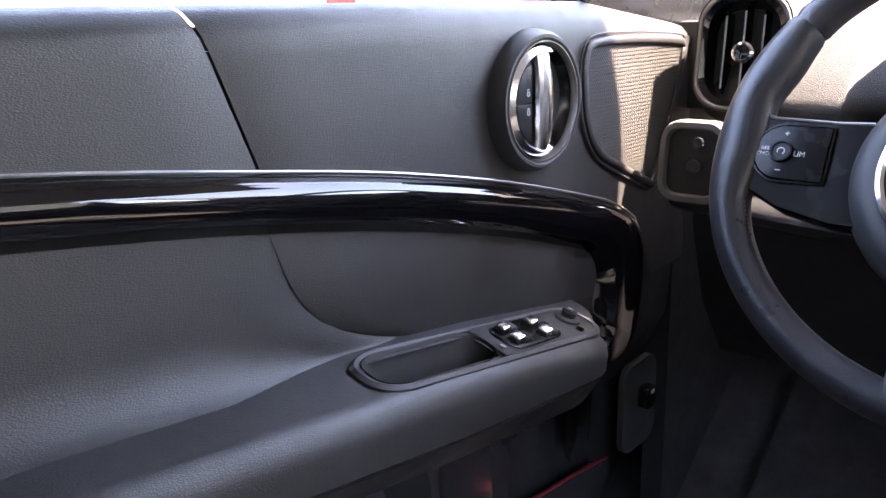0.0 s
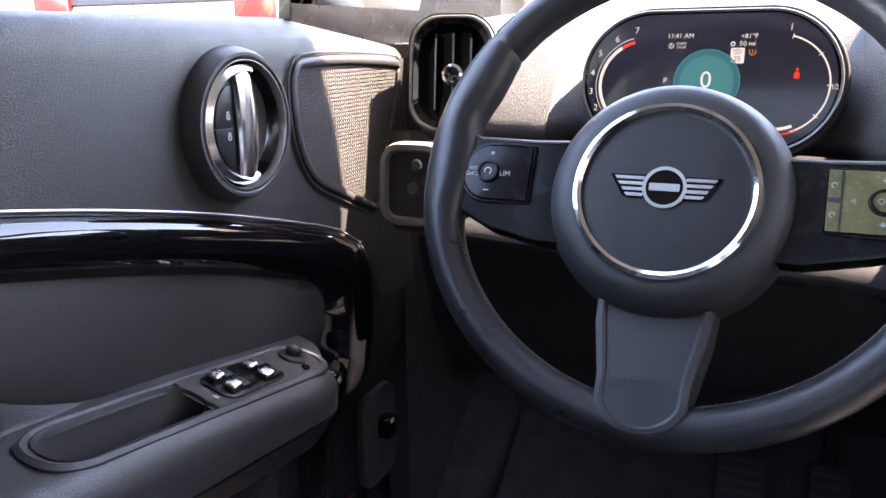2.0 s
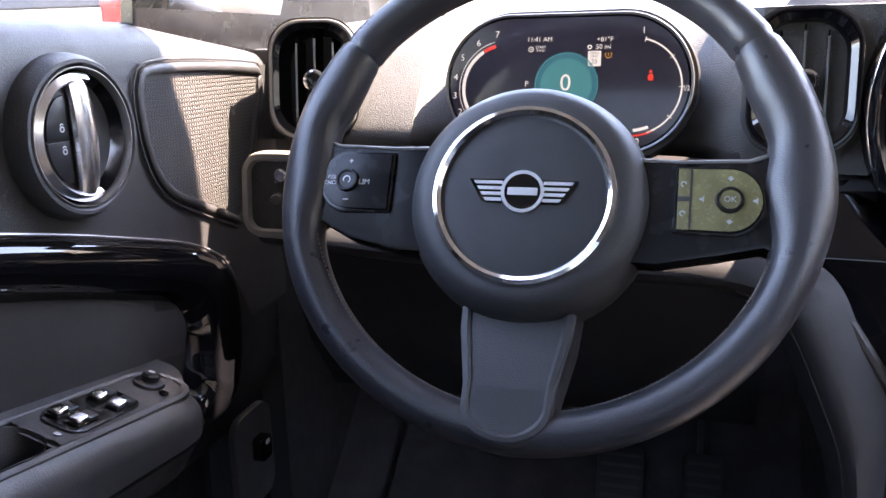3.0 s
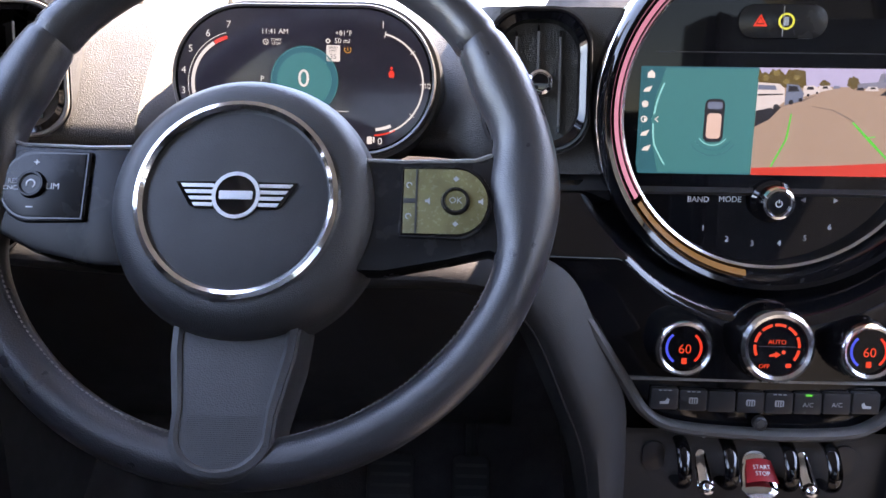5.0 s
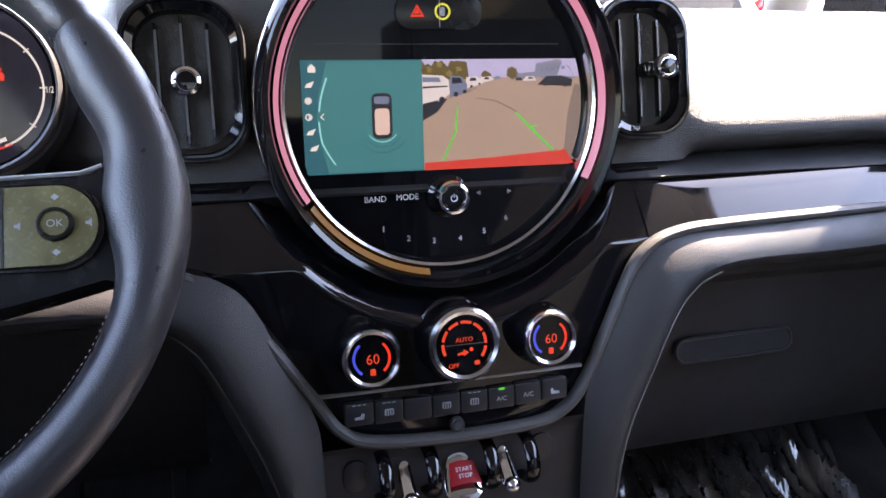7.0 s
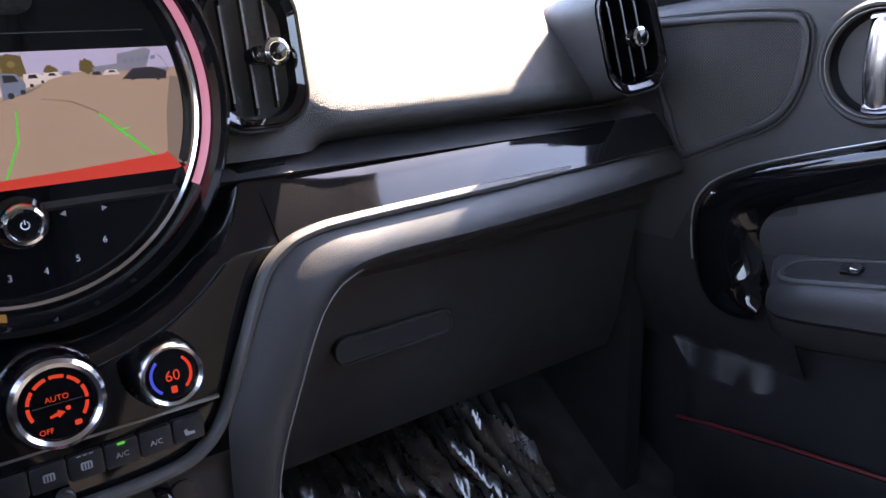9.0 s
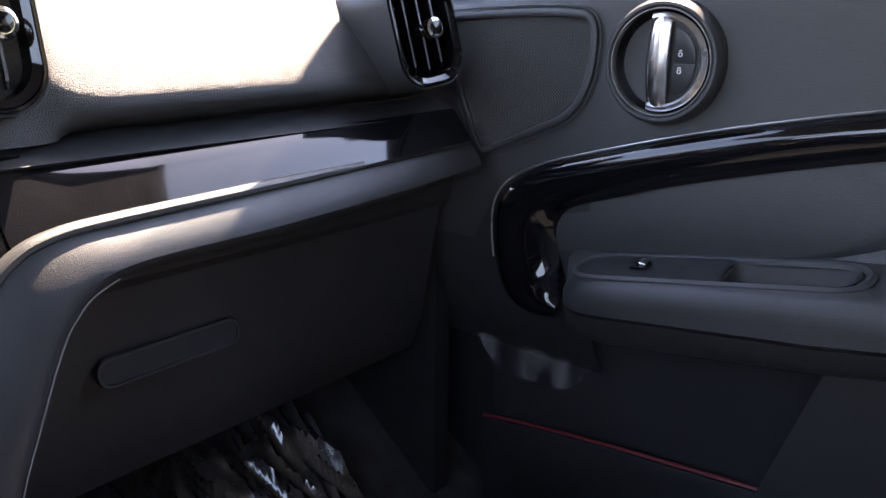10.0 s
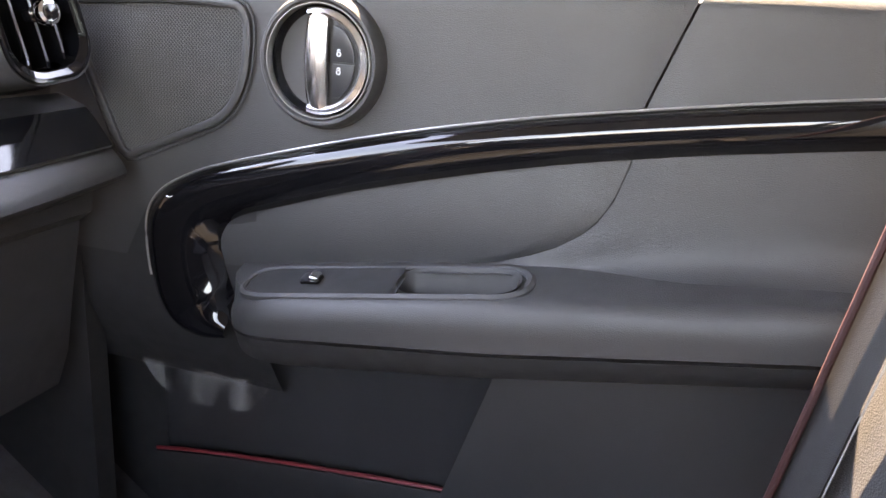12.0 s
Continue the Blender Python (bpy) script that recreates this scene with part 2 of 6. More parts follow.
def loft(rows, close_u=False, close_v=False, caps=False):
    bm = bmesh.new()
    vs = [[bm.verts.new(Vector(p)) for p in r] for r in rows]
    nu, nv = len(rows), len(rows[0])
    for i in range(nu if close_u else nu - 1):
        for j in range(nv if close_v else nv - 1):
            q = (vs[i][j], vs[(i + 1) % nu][j], vs[(i + 1) % nu][(j + 1) % nv], vs[i][(j + 1) % nv])
            bm.faces.new(q)
    if caps:
        bm.faces.new(vs[0])
        bm.faces.new(vs[-1][::-1])
    return bm


def lathe(profile, m, n=48, close=False):
    """Profile of (radius, height) turned about m's z axis."""
    rows = []
    for i in range(n):
        a = 2 * math.pi * i / n
        rows.append([m @ Vector((r * math.cos(a), r * math.sin(a), h)) for r, h in profile])
    bm = loft(rows, close_u=True, close_v=close)
    bmesh.ops.remove_doubles(bm, verts=bm.verts, dist=1e-6)
    return bm


def tube(path, rx, rz=None, n=10, closed=False, up=(0, 0, 1), caps=True):
    """Oval rod along a path; rx across, rz along the up side."""
    path = [Vector(p) for p in path]
    rows = []
    for i, p in enumerate(path):
        q = path[(i + 1) % len(path)] if closed or i < len(path) - 1 else p
        o = path[i - 1] if closed or i > 0 else p
        d = (q - o).normalized()
        s = d.cross(Vector(up))
        s = s.normalized() if s.length > 1e-6 else Vector((1, 0, 0))
        w = s.cross(d).normalized()
        a = rx[i] if isinstance(rx, (list, tuple)) else rx
        b = (rz[i] if isinstance(rz, (list, tuple)) else rz) if rz is not None else a
        rows.append([p + s * (a * math.cos(2 * math.pi * k / n)) + w * (b * math.sin(2 * math.pi * k / n)) for k in range(n)])
    return loft(rows, close_u=closed, close_v=True, caps=caps and not closed)


def curve(pts, per=8, closed=False):
    """Smooth points through the given ones."""
    pts = [Vector(p) for p in pts]
    n, out = len(pts), []
    for i in range(n if closed else n - 1):
        g = (lambda k: pts[k % n]) if closed else (lambda k: pts[min(max(k, 0), n - 1)])
        p0, p1, p2, p3 = g(i - 1), g(i), g(i + 1), g(i + 2)
        for j in range(per):
            t = j / per
            out.append(0.5 * (2 * p1 + (p2 - p0) * t + (2 * p0 - 5 * p1 + 4 * p2 - p3) * t * t + (3 * p1 - p0 - 3 * p2 + p3) * t ** 3))
    if not closed:
        out.append(pts[-1])
    return out


def rrect(w, h, r, n=6):
    out = []
    for cx, cy, a0 in ((w / 2 - r, h / 2 - r, 0), (-w / 2 + r, h / 2 - r, 90), (-w / 2 + r, -h / 2 + r, 180), (w / 2 - r, -h / 2 + r, 270)):
        for k in range(n + 1):
            a = radians(a0 + 90 * k / n)
            out.append(Vector((cx + r * math.cos(a), cy + r * math.sin(a), 0)))
    return out


def slab(pts, m, h, bevel=0.0, z=0.0, seg=2):
    """Slab of a flat outline laid in the frame m, from z to z + h."""
    r = m.to_3x3()
    return prism([m @ Vector((p[0], p[1], z)) for p in pts], r @ Vector((0, 0, h)), bevel, seg)


def disc(r, n=40):
    return [Vector((r * math.cos(2 * math.pi * k / n), r * math.sin(2 * math.pi * k / n), 0)) for k in range(n)]


def arc_band(r0, r1, a0, a1, n=24, cx=0.0, cy=0.0):
    o = [(cx + r1 * math.cos(radians(a0 + (a1 - a0) * k / n)), cy + r1 * math.sin(radians(a0 + (a1 - a0) * k / n))) for k in range(n + 1)]
    i = [(cx + r0 * math.cos(radians(a0 + (a1 - a0) * k / n)), cy + r0 * math.sin(radians(a0 + (a1 - a0) * k / n))) for k in range(n, -1, -1)]
    return o + i


def ring_band(pts_out, pts_in, m, h0, h1):
    """Frame between two outlines of equal count, rising from h0 to h1 with a rounded crown."""
    rows = []
    for p, q in zip(pts_out, pts_in):
        p, q = Vector((p[0], p[1], 0)), Vector((q[0], q[1], 0))
        c = (p + q) / 2
        rows.append([m @ Vector((v.x, v.y, h)) for v, h in
                     ((p, h0), (p.lerp(c, 0.15), h0 + 0.7 * (h1 - h0)), (p.lerp(c, 0.5), h1), (q.lerp(c, 0.5), h1), (q.lerp(c, 0.15), h0 + 0.7 * (h1 - h0)), (q, h0 - 0.002))])
    return loft(rows, close_u=True)


def grow(pts, d):
    """An outline pushed outwards by d."""
    n, out = len(pts), []
    area = sum(pts[i][0] * pts[(i + 1) % n][1] - pts[(i + 1) % n][0] * pts[i][1] for i in range(n))
    sg = 1 if area > 0 else -1
    for i in range(n):
        a, b, c = (Vector((pts[k % n][0], pts[k % n][1])) for k in (i - 1, i, i + 1))
        e = (c - a)
        e = e.normalized() if e.length > 1e-9 else Vector((1, 0))
        out.append((b.x + sg * e.y * d, b.y - sg * e.x * d))
    return out


def text(body, size, m, material, parent, z=0.0004, name="lettering", narrow=1.0):
    cu = bpy.data.curves.new("t", "FONT")
    cu.body, cu.size, cu.align_x, cu.align_y = body, size, "CENTER", "CENTER"
    cu.extrude = 0.0001
    cu.resolution_u = 3
    ob = bpy.data.objects.new("t", cu)
    scene.collection.objects.link(ob)
    me = bpy.data.meshes.new_from_object(ob.evaluated_get(bpy.context.evaluated_depsgraph_get()))
    bpy.data.objects.remove(ob)
    bpy.data.curves.remove(cu)
    bm = bmesh.new()
    bm.from_mesh(me)
    bpy.data.meshes.remove(me)
    bm.transform(m @ Matrix.Translation((0, 0, z)) @ Matrix.Diagonal((narrow, 1, 1, 1)))
    return part(name, bm, material, parent, smooth=False)


def frame_at(o, right, up):
    """A frame with x to the right and y up on a face; z towards the viewer."""
    x, y = Vector(right).normalized(), Vector(up).normalized()
    z = x.cross(y).normalized()
    y = z.cross(x)
    return Matrix(((x.x, y.x, z.x, o[0]), (x.y, y.y, z.y, o[1]), (x.z, y.z, z.z, o[2]), (0, 0, 0, 1)))


def table(rows, y):
    rows = sorted(rows)
    if y <= rows[0][0]:
        return rows[0][1]
    for (a, v), (b, w) in zip(rows, rows[1:]):
        if y <= b:
            return v + (w - v) * (y - a) / (b - a)
    return rows[-1][1]


def inside(pts, x, y):
    hit = False
    for (x0, y0), (x1, y1) in zip(pts, pts[1:] + pts[:1]):
        if (y0 > y) != (y1 > y) and x < x0 + (x1 - x0) * (y - y0) / (y1 - y0):
            hit = not hit
    return hit


def weave(pts, m, pitch):
    """Two crossing sets of flat wires, over and under one another, cut to an outline."""
    bm = bmesh.new()
    q = math.sqrt(0.5)
    cx, cy = sum(p[0] for p in pts) / len(pts), sum(p[1] for p in pts) / len(pts)
    span = int(0.14 / pitch)
    for d, e, ph in (((q, q), (-q, q), 0), ((-q, q), (q, q), 1)):
        for i in range(-span, span + 1):
            last = None
            for j in range(-2 * span, 2 * span + 1):
                a, b = j * pitch / 2, i * pitch
                x, y = cx + d[0] * a + e[0] * b, cy + d[1] * a + e[1] * b
                if not inside(pts, x, y):
                    last = None
                    continue
                h = 0.0008 + 0.00035 * math.cos(math.pi * (j / 2 + i + ph))
                row = [bm.verts.new(m @ Vector((x + e[0] * w, y + e[1] * w, h + c))) for w, c in ((-0.00062, -0.0004), (0, 0.0), (0.00062, -0.0004))]
                if last:
                    bm.faces.new((last[0], row[0], row[1], last[1]))
                    bm.faces.new((last[1], row[1], row[2], last[2]))
                last = row
    return bm

# ---- cabin shell ----


def box(x0, x1, y0, y1, z0, z1, bevel=0.0):
    pts = [(x0, y0, z0), (x1, y0, z0), (x1, y1, z0), (x0, y1, z0)]
    return prism(pts, (0, 0, z1 - z0), bevel)


def build_shell():
    floor_rows = []
    for i in range(25):
        x = -0.90 + 1.80 * i / 24
        hump = 0.17 * math.exp(-(x / 0.13) ** 4)
        row = []
        for y, z in ((-1.70, 0.10), (-0.9, 0.10), (-0.3, 0.10), (0.05, 0.11), (0.20, 0.17), (0.36, 0.29), (0.55, 0.45), (0.75, 0.60), (0.86, 0.83)):
            row.append((x, y, z + hump + 0.004 * noise.noise((x * 14, y * 14, 0))))
        floor_rows.append(row)
    fl = part("floor", loft(floor_rows), CARPET)
    tagged(fl, "black carpeted car floor rising to the bulkhead", "car floor", kind="structure")
    arch = [(0.60, 0.105), (0.54, 0.118), (0.47, 0.145), (0.43, 0.178), (0.395, 0.218), (0.36, 0.245), (0.30, HEADER)]
    front = arch + [(-x, y) for x, y in arch[::-1]]
    cl = part("ceiling", prism([(x, y, 1.29) for x, y in front + [(-0.60, -0.05), (-0.69, -0.30), (-0.70, -1.75), (0.70, -1.75), (0.69, -0.30), (0.60, -0.05)]], (0, 0, 0.04), 0.01), HEAD)
    tagged(cl, "grey fabric headliner of the car roof", "ceiling", kind="structure")
    rw = part("wall_rear", box(-0.80, 0.80, -1.80, -1.76, 0.05, 0.86), DARK)
    tagged(rw, "dark rear bulkhead closing the cabin", "wall", kind="structure")
    for s, side in ((-1, "driver"), (1, "passenger")):
        a = curve([(s * 0.765, 0.70, 0.845), (s * 0.757, 0.59, 0.99), (s * 0.745, 0.49, 1.15), (s * 0.72, 0.41, 1.29)], 6)
        p = part("windshield_pillar", tube(a, 0.034, 0.030, 14), PILLAR)
        tagged(p, "light grey trimmed windshield pillar", "pillar", "windshield pillars", "structure")
        b = curve([(s * 0.75, -1.02, 0.30), (s * 0.75, -1.02, 0.86), (s * 0.69, -1.02, 1.1), (s * 0.62, -1.0, 1.30)], 6)
        p = part("door_pillar", tube(b, 0.04, 0.06, 12), LOWER)
        tagged(p, "dark trimmed door pillar beside the seat", "pillar", "door pillars", "structure")
        rail = curve([(s * 0.605, 0.10, 1.295), (s * 0.615, -0.06, 1.295), (s * 0.69, -0.32, 1.295), (s * 0.69, -0.8, 1.29), (s * 0.66, -1.75, 1.27)], 6)
        p = part("roof_rail", tube(rail, 0.034, 0.032, 10), HEAD)
        tagged(p, "grey roof rail trim over the side window", "trim", "roof rails", "structure")
        w = part("wall_quarter", box(s * 0.80 - 0.02, s * 0.80 + 0.02, -1.78, -1.0, 0.05, 0.88), DARK)
        tagged(w, "dark rear quarter panel closing the cabin", "wall", kind="structure")
        k = part("wall_footwell", box(s * 0.745 - 0.015, s * 0.745 + 0.015, 0.19, 0.90, 0.08, 0.80), DARK)
        tagged(k, "dark plastic kick panel of the footwell", "wall", kind="structure")
        g = part("window_side", loft([[(s * (0.745 - 0.13 * v), y, 0.855 + 0.43 * v) for v in (0, 0.33, 0.66, 1)] for y in (0.265, 0.1, -0.4, -0.95)]), GLASS)
        tagged(g, "clear side window glass above the door", "window", "side windows", "structure")
        # invented pane closing the gap left for sunlight; it casts no shadow
        g = part("window_sun_gap", loft([[(s * (0.745 - 0.08 * v), 0.275 + u * (0.29 - 0.19 * v), 0.855 + 0.43 * v) for v in (0, 0.33, 0.66, 1)] for u in (0, 0.5, 1)]), GLASS)
        tagged(g, "added unseen clear pane over the sun gap ahead of the door window", "window", "quarter windows", "structure")
        g.visible_shadow = False
    g = part("window_windshield", loft([[(0.70 * u, 0.82 - (0.80 - HEADER) * v - 0.05 * abs(u) ** 2, 0.855 + 0.435 * v) for v in (0, 0.25, 0.5, 0.75, 1)] for u in (-1, -0.6, -0.2, 0.2, 0.6, 1)]), GLASS)
    tagged(g, "raked clear windshield glass", "windshield", kind="structure")
    for s in (-1, 1):
        e = part("trim_corner", box(min(s * 0.695, s * 0.86), max(s * 0.695, s * 0.86), 0.205, 0.86, 0.74, 0.838, 0.006), DARK)
        tagged(e, "dark trim between dashboard end and door", "trim", kind="structure")
        if s < 0:
            corner = ((0.0, 0.845), (0.33, 0.80), (0.56, 0.84), (0.42, 1.28), (0.36, 1.28), (0.345, 1.20), (0.305, 1.075), (0.18, 1.05), (0.0, 0.92))
        # passenger side: unseen upper post shaped to cast the pad's shadow edge
        else:
            corner = ((0.0, 0.845), (0.33, 0.80), (0.56, 0.84), (0.54, 0.92), (0.268, 0.965), (0.268, 1.10), (0.267, 1.28), (0.250, 1.28), (0.210, 1.10), (0.160, 0.92), (0.08, 0.875))
        tri = [(s * (0.742 - 0.10 * (z - 0.845)), y, z) for y, z in corner]
        # near-black colour also carries the deep shade on this corner
        e = part("trim_mirror_corner", prism(tri, (s * 0.012, 0, 0)), SWITCH)
        tagged(e, "black mirror corner trim at the window's front", "trim", kind="structure")
        # unseen rear panes, darkened to keep skylight out of the gloss parts
        q = part("window_rear_side", loft([[(s * (0.775 - 0.13 * v), y, 0.86 + 0.42 * v) for v in (0, 0.5, 1)] for y in (-1.03, -1.4, -1.78)]), DIMPANE)
        tagged(q, "unseen rear side window, darkened to hold back skylight", "window", "rear windows", "structure")
    q = part("window_rear", loft([[(x, -1.785, z) for z in (0.85, 1.07, 1.30)] for x in (-0.78, 0, 0.78)]), DIMPANE)
    tagged(q, "unseen rear window, darkened to hold back skylight", "window", "rear windows", "structure")
    fw = part("wall_firewall", box(-0.80, 0.80, 0.86, 0.90, 0.08, 0.84), DARK)
    tagged(fw, "dark bulkhead ahead of the footwells", "wall", kind="structure")


# ---- doors ----
TRIM_OUT = [(-0.95, 0.815), (-0.75, 0.804), (-0.55, 0.784), (-0.40, 0.762), (-0.277, 0.741), (-0.142, 0.711), (-0.003, 0.672), (0.045, 0.654),
            (0.078, 0.634), (0.096, 0.607), (0.098, 0.57), (0.092, 0.53), (0.080, 0.502), (0.060, 0.485), (0.03, 0.479), (0.0, 0.484)]
TRIM_IN = [(-0.95, 0.785), (-0.75, 0.770), (-0.55, 0.745), (-0.40, 0.722), (-0.277, 0.697), (-0.142, 0.662), (-0.05, 0.632), (-0.018, 0.621),
           (0.0, 0.611), (0.008, 0.598), (0.010, 0.582), (0.008, 0.567), (0.004, 0.554), (0.0, 0.543), (-0.004, 0.532), (-0.008, 0.522)]
ARM_FAR = [(-0.95, 0.665), (-0.55, 0.640), (-0.30, 0.612), (-0.20, 0.598), (-0.05, 0.572), (0.0, 0.565)]
ARM_NEAR = [(-0.95, 0.672), (-0.54, 0.630), (-0.28, 0.592), (-0.06, 0.555), (-0.03, 0.549)]
ARM_BOT = [(-0.95, 0.645), (-0.547, 0.591), (-0.287, 0.549), (-0.05, 0.520)]
ARM_BOT2 = [(-0.95, 0.615), (-0.545, 0.559), (-0.28, 0.513), (-0.118, 0.490), (-0.03, 0.478)]


def trim_top(y):
    return table(TRIM_OUT[:11], y)


def trim_low(y):
    return table(TRIM_IN[:9], y)


def arm_reach(y, tip):
    """How far the armrest stands out from the door at y; round at its front end."""
    if y > tip - 0.068:
        return 0.066 * math.sqrt(max(0.0, 1 - ((y - tip + 0.068) / 0.068) ** 2))
    return 0.066


def arm_top(y, d):
    return table(ARM_FAR, y) + (table(ARM_NEAR, y) - table(ARM_FAR, y)) * d / 0.066


def build_door(s, side):
    def P(y, z, d):
        return Vector((s * (0.725 - d), y, z))

    def arm(y, d, h):
        return P(y, arm_top(y, d) + h, d)

    def face(o_y, o_z, d):
        """Frame on the door's inner face: x to the car's front, y up."""
        return frame_at(P(o_y, o_z, d), (0, 1, 0), (0, 0, 1)) if s < 0 else frame_at(P(o_y, o_z, d), (0, -1, 0), (0, 0, 1))

    fs = 1 if s < 0 else -1
    door = thing("front_door", P(-0.3, 0.1, -0.05), "black vinyl %s door with gloss black trim and armrest" % ("driver" if s < 0 else "passenger"), "car door", "front doors")

    part("door_core", box(min(s * 0.832, s * 0.86), max(s * 0.832, s * 0.86), -1.02, 0.88, -0.05, 0.85), DARK, door, "dark inner door shell")
    part("door_liner", box(min(s * 0.757, s * 0.770), max(s * 0.757, s * 0.770), -1.0, 0.18, 0.58, 0.835), DARK, door, "dark sheet behind the door skins")

    # upper panel, in two skins that meet at a slanted seam
    def seam(z):
        return -0.392 - (z - 0.764) * 0.36

    def upper(y_front, y_back):
        rows = []
        for k in range(25):
            row = []
            for j in range(13):
                v = j / 12
                if v < 0.62:
                    z0 = 1.0 * v / 0.62
                    d, z = -0.0015, None
                else:
                    a = (v - 0.62) / 0.38
                    z0, z = 1.0, 0.838 + 0.026 * math.sin(a * math.pi / 2)
                    d = -0.0015 - 0.030 * (1 - math.cos(a * math.pi / 2)) - (0.075 * (a - 0.8) / 0.2 if a > 0.8 else 0)
                zz = z if z else 0
                yf = y_front(zz or 0.8)
                yb = y_back(zz or 0.8)
                y = yb + (yf - yb) * k / 24
                lo = trim_top(y) - 0.012
                if not z:
                    z = lo + (0.838 - lo) * z0
                    y = y_back(z) + (y_front(z) - y_back(z)) * k / 24
                drop = max(0.0, y) * 0.13
                edge = min(k, 24 - k)
                d -= 0.0035 if edge == 0 else 0.0007 if edge == 1 and k > 1 else 0
                row.append(P(y, z - (drop if z > 0.83 else 0), d - 0.010 * max(0.0, -y - 0.3)))
            rows.append(row)
        return loft(rows)

    part("upper_skin", upper(lambda z: 0.215, lambda z: seam(z) + 0.0012), SOFT, door)
    part("upper_skin", upper(lambda z: seam(z) - 0.0012, lambda z: -0.98), SOFT, door)
    # front end of the card below the speaker, round the trim's hook
    rows = []
    for k in range(9):
        y = -0.03 + 0.245 * k / 8
        rows.append([P(y, z, d) for z, d in ((0.70, -0.004), (0.62, -0.004), (0.55, -0.006), (0.49, -0.012), (0.45, -0.03), (0.40, -0.06))])
    # darker than the other skins: missing shade is put into its colour
    part("front_skin", loft(rows), DARK, door)

    # gloss trim band with its hook
    o = curve([(a, b, 0) for a, b in TRIM_OUT], 4)
    i = curve([(a, b, 0) for a, b in TRIM_IN], 4)
    rows = []
    for k, (p, q) in enumerate(zip(o, i)):
        u = k / (len(o) - 1)
        hook = max(0.0, (u - 0.45) / 0.55)
        row = []
        for j in range(9):
            v = j / 8
            bulge = 0.014 * (1 - abs(2 * v - 0.9) ** 2.6) + 0.012 * hook * math.sin(math.pi * v) - 0.022 * max(0.0, hook - 0.72) / 0.28 * v
            m = p.lerp(q, v)
            row.append(P(m.x, m.y, -0.004 if j in (0, 8) else max(bulge, -0.003)))
        rows.append(row)
    part("gloss_trim", loft(rows), GLOSS, door, "gloss black curved trim band")
    part("bright_edge", tube([P(p.x, p.y + 0.001, 0.001) for p in o[:44]], 0.0012, n=6), SATIN, door, "thin bright edge of the trim band")

    # soft insert under the trim, front
    EDGE = [(0.600, -0.248), (0.606, -0.262), (0.620, -0.303), (0.637, -0.338), (0.655, -0.360), (0.680, -0.375), (0.720, -0.387)]

    def meet(z_of):
        """Where the curved seam crosses a row of the skin."""
        y_ = -0.36
        for _ in range(12):
            y_ = 0.5 * y_ + 0.5 * table(EDGE, z_of(y_))
        return y_

    rows = []
    for k in range(17):
        row = []
        for j in range(10):
            v = j / 9
            ye = meet(lambda q: trim_low(q) + 0.004 + (arm_top(q, 0) - trim_low(q) - 0.008) * v)
            y = ye + (0.012 - ye) * k / 16
            hi, lo = trim_low(y) + 0.004, arm_top(y, 0) - 0.004
            edge = 0.003 if k == 0 else 0
            row.append(P(y, hi + (lo - hi) * v, -0.006 - edge + 0.003 * math.sin(math.pi * v)))
        rows.append(row)
    part("insert_panel", loft(rows), SOFT, door, "soft grained insert above the armrest")
    # rear lower card that sweeps into the armrest
    rows = []
    for k in range(25):
        row = []
        for j in range(16):
            v = j / 15
            def skin(q):
                fl = 0.005 + 0.031 * min(1.0, max(0.0, (-0.34 - q) / 0.10))
                hi, lo = trim_low(q) + 0.004, arm_top(q, fl - 0.004)
                if v < 0.7:
                    return hi + (lo + fl - hi) * (v / 0.7), -0.004
                a = (v - 0.7) / 0.3 * math.pi / 2
                return lo + fl - (fl + 0.002) * math.sin(a), -0.004 + fl * (1 - math.cos(a))

            y0 = meet(lambda q: skin(q)[0]) - 0.0012
            y = y0 + (-0.98 - y0) * k / 24
            z, d = skin(y)
            d -= 0.003 if k == 0 else 0
            row.append(P(y, z, d))
        rows.append(row)
    part("rear_skin", loft(rows), SOFT, door)

    # armrest body, with the pull cup left open
    cup = (-0.337, -0.215) if s < 0 else (-0.306, -0.200)
    tip = -0.032 if s < 0 else -0.014
    ys = [-0.98 + 0.02 * k for k in range(44) if -0.98 + 0.02 * k < tip - 0.085] + [tip - e for e in (0.083, 0.068, 0.053, 0.038, 0.028, 0.020, 0.013, 0.008, 0.004, 0.0015)]
    ys = sorted(set([round(v, 4) for v in ys] + [cup[0], cup[1]]))
    rows = []
    for y in ys:
        r = arm_reach(y, tip) / 0.066
        zn, zb, zc = table(ARM_NEAR, y), table(ARM_BOT, y), table(ARM_BOT2, y)
        row = [arm(y, -0.02, 0)]
        for d in (0.0, 0.014, 0.030, 0.046):
            row.append(arm(y, d * r, 0))
        for d, z in ((0.054, zn + 0.0035), (0.061, zn - 0.0005), (0.0655, zn - 0.007), (0.0675, zn - 0.016), (0.0665, (zn + zb) / 2 - 0.004), (0.0655, zb + 0.002), (0.050, zb + 0.0008),
                     (0.050, zb - 0.001), (0.0630, zb - 0.0025), (0.056, zb - 0.012), (0.042, zc + 0.004), (0.030, zc - 0.002), (-0.03, zc - 0.006)):
            zmid = (zn + zc) / 2
            row.append(P(y, zmid + (z - zmid) * (0.35 + 0.65 * r), d * r if d > 0 else d))
        rows.append(row)
    bm = loft(rows)
    bm.faces.ensure_lookup_table()
    cut = []
    for f in bm.faces:
        c = f.calc_center_median()
        d = 0.725 - abs(c.x)
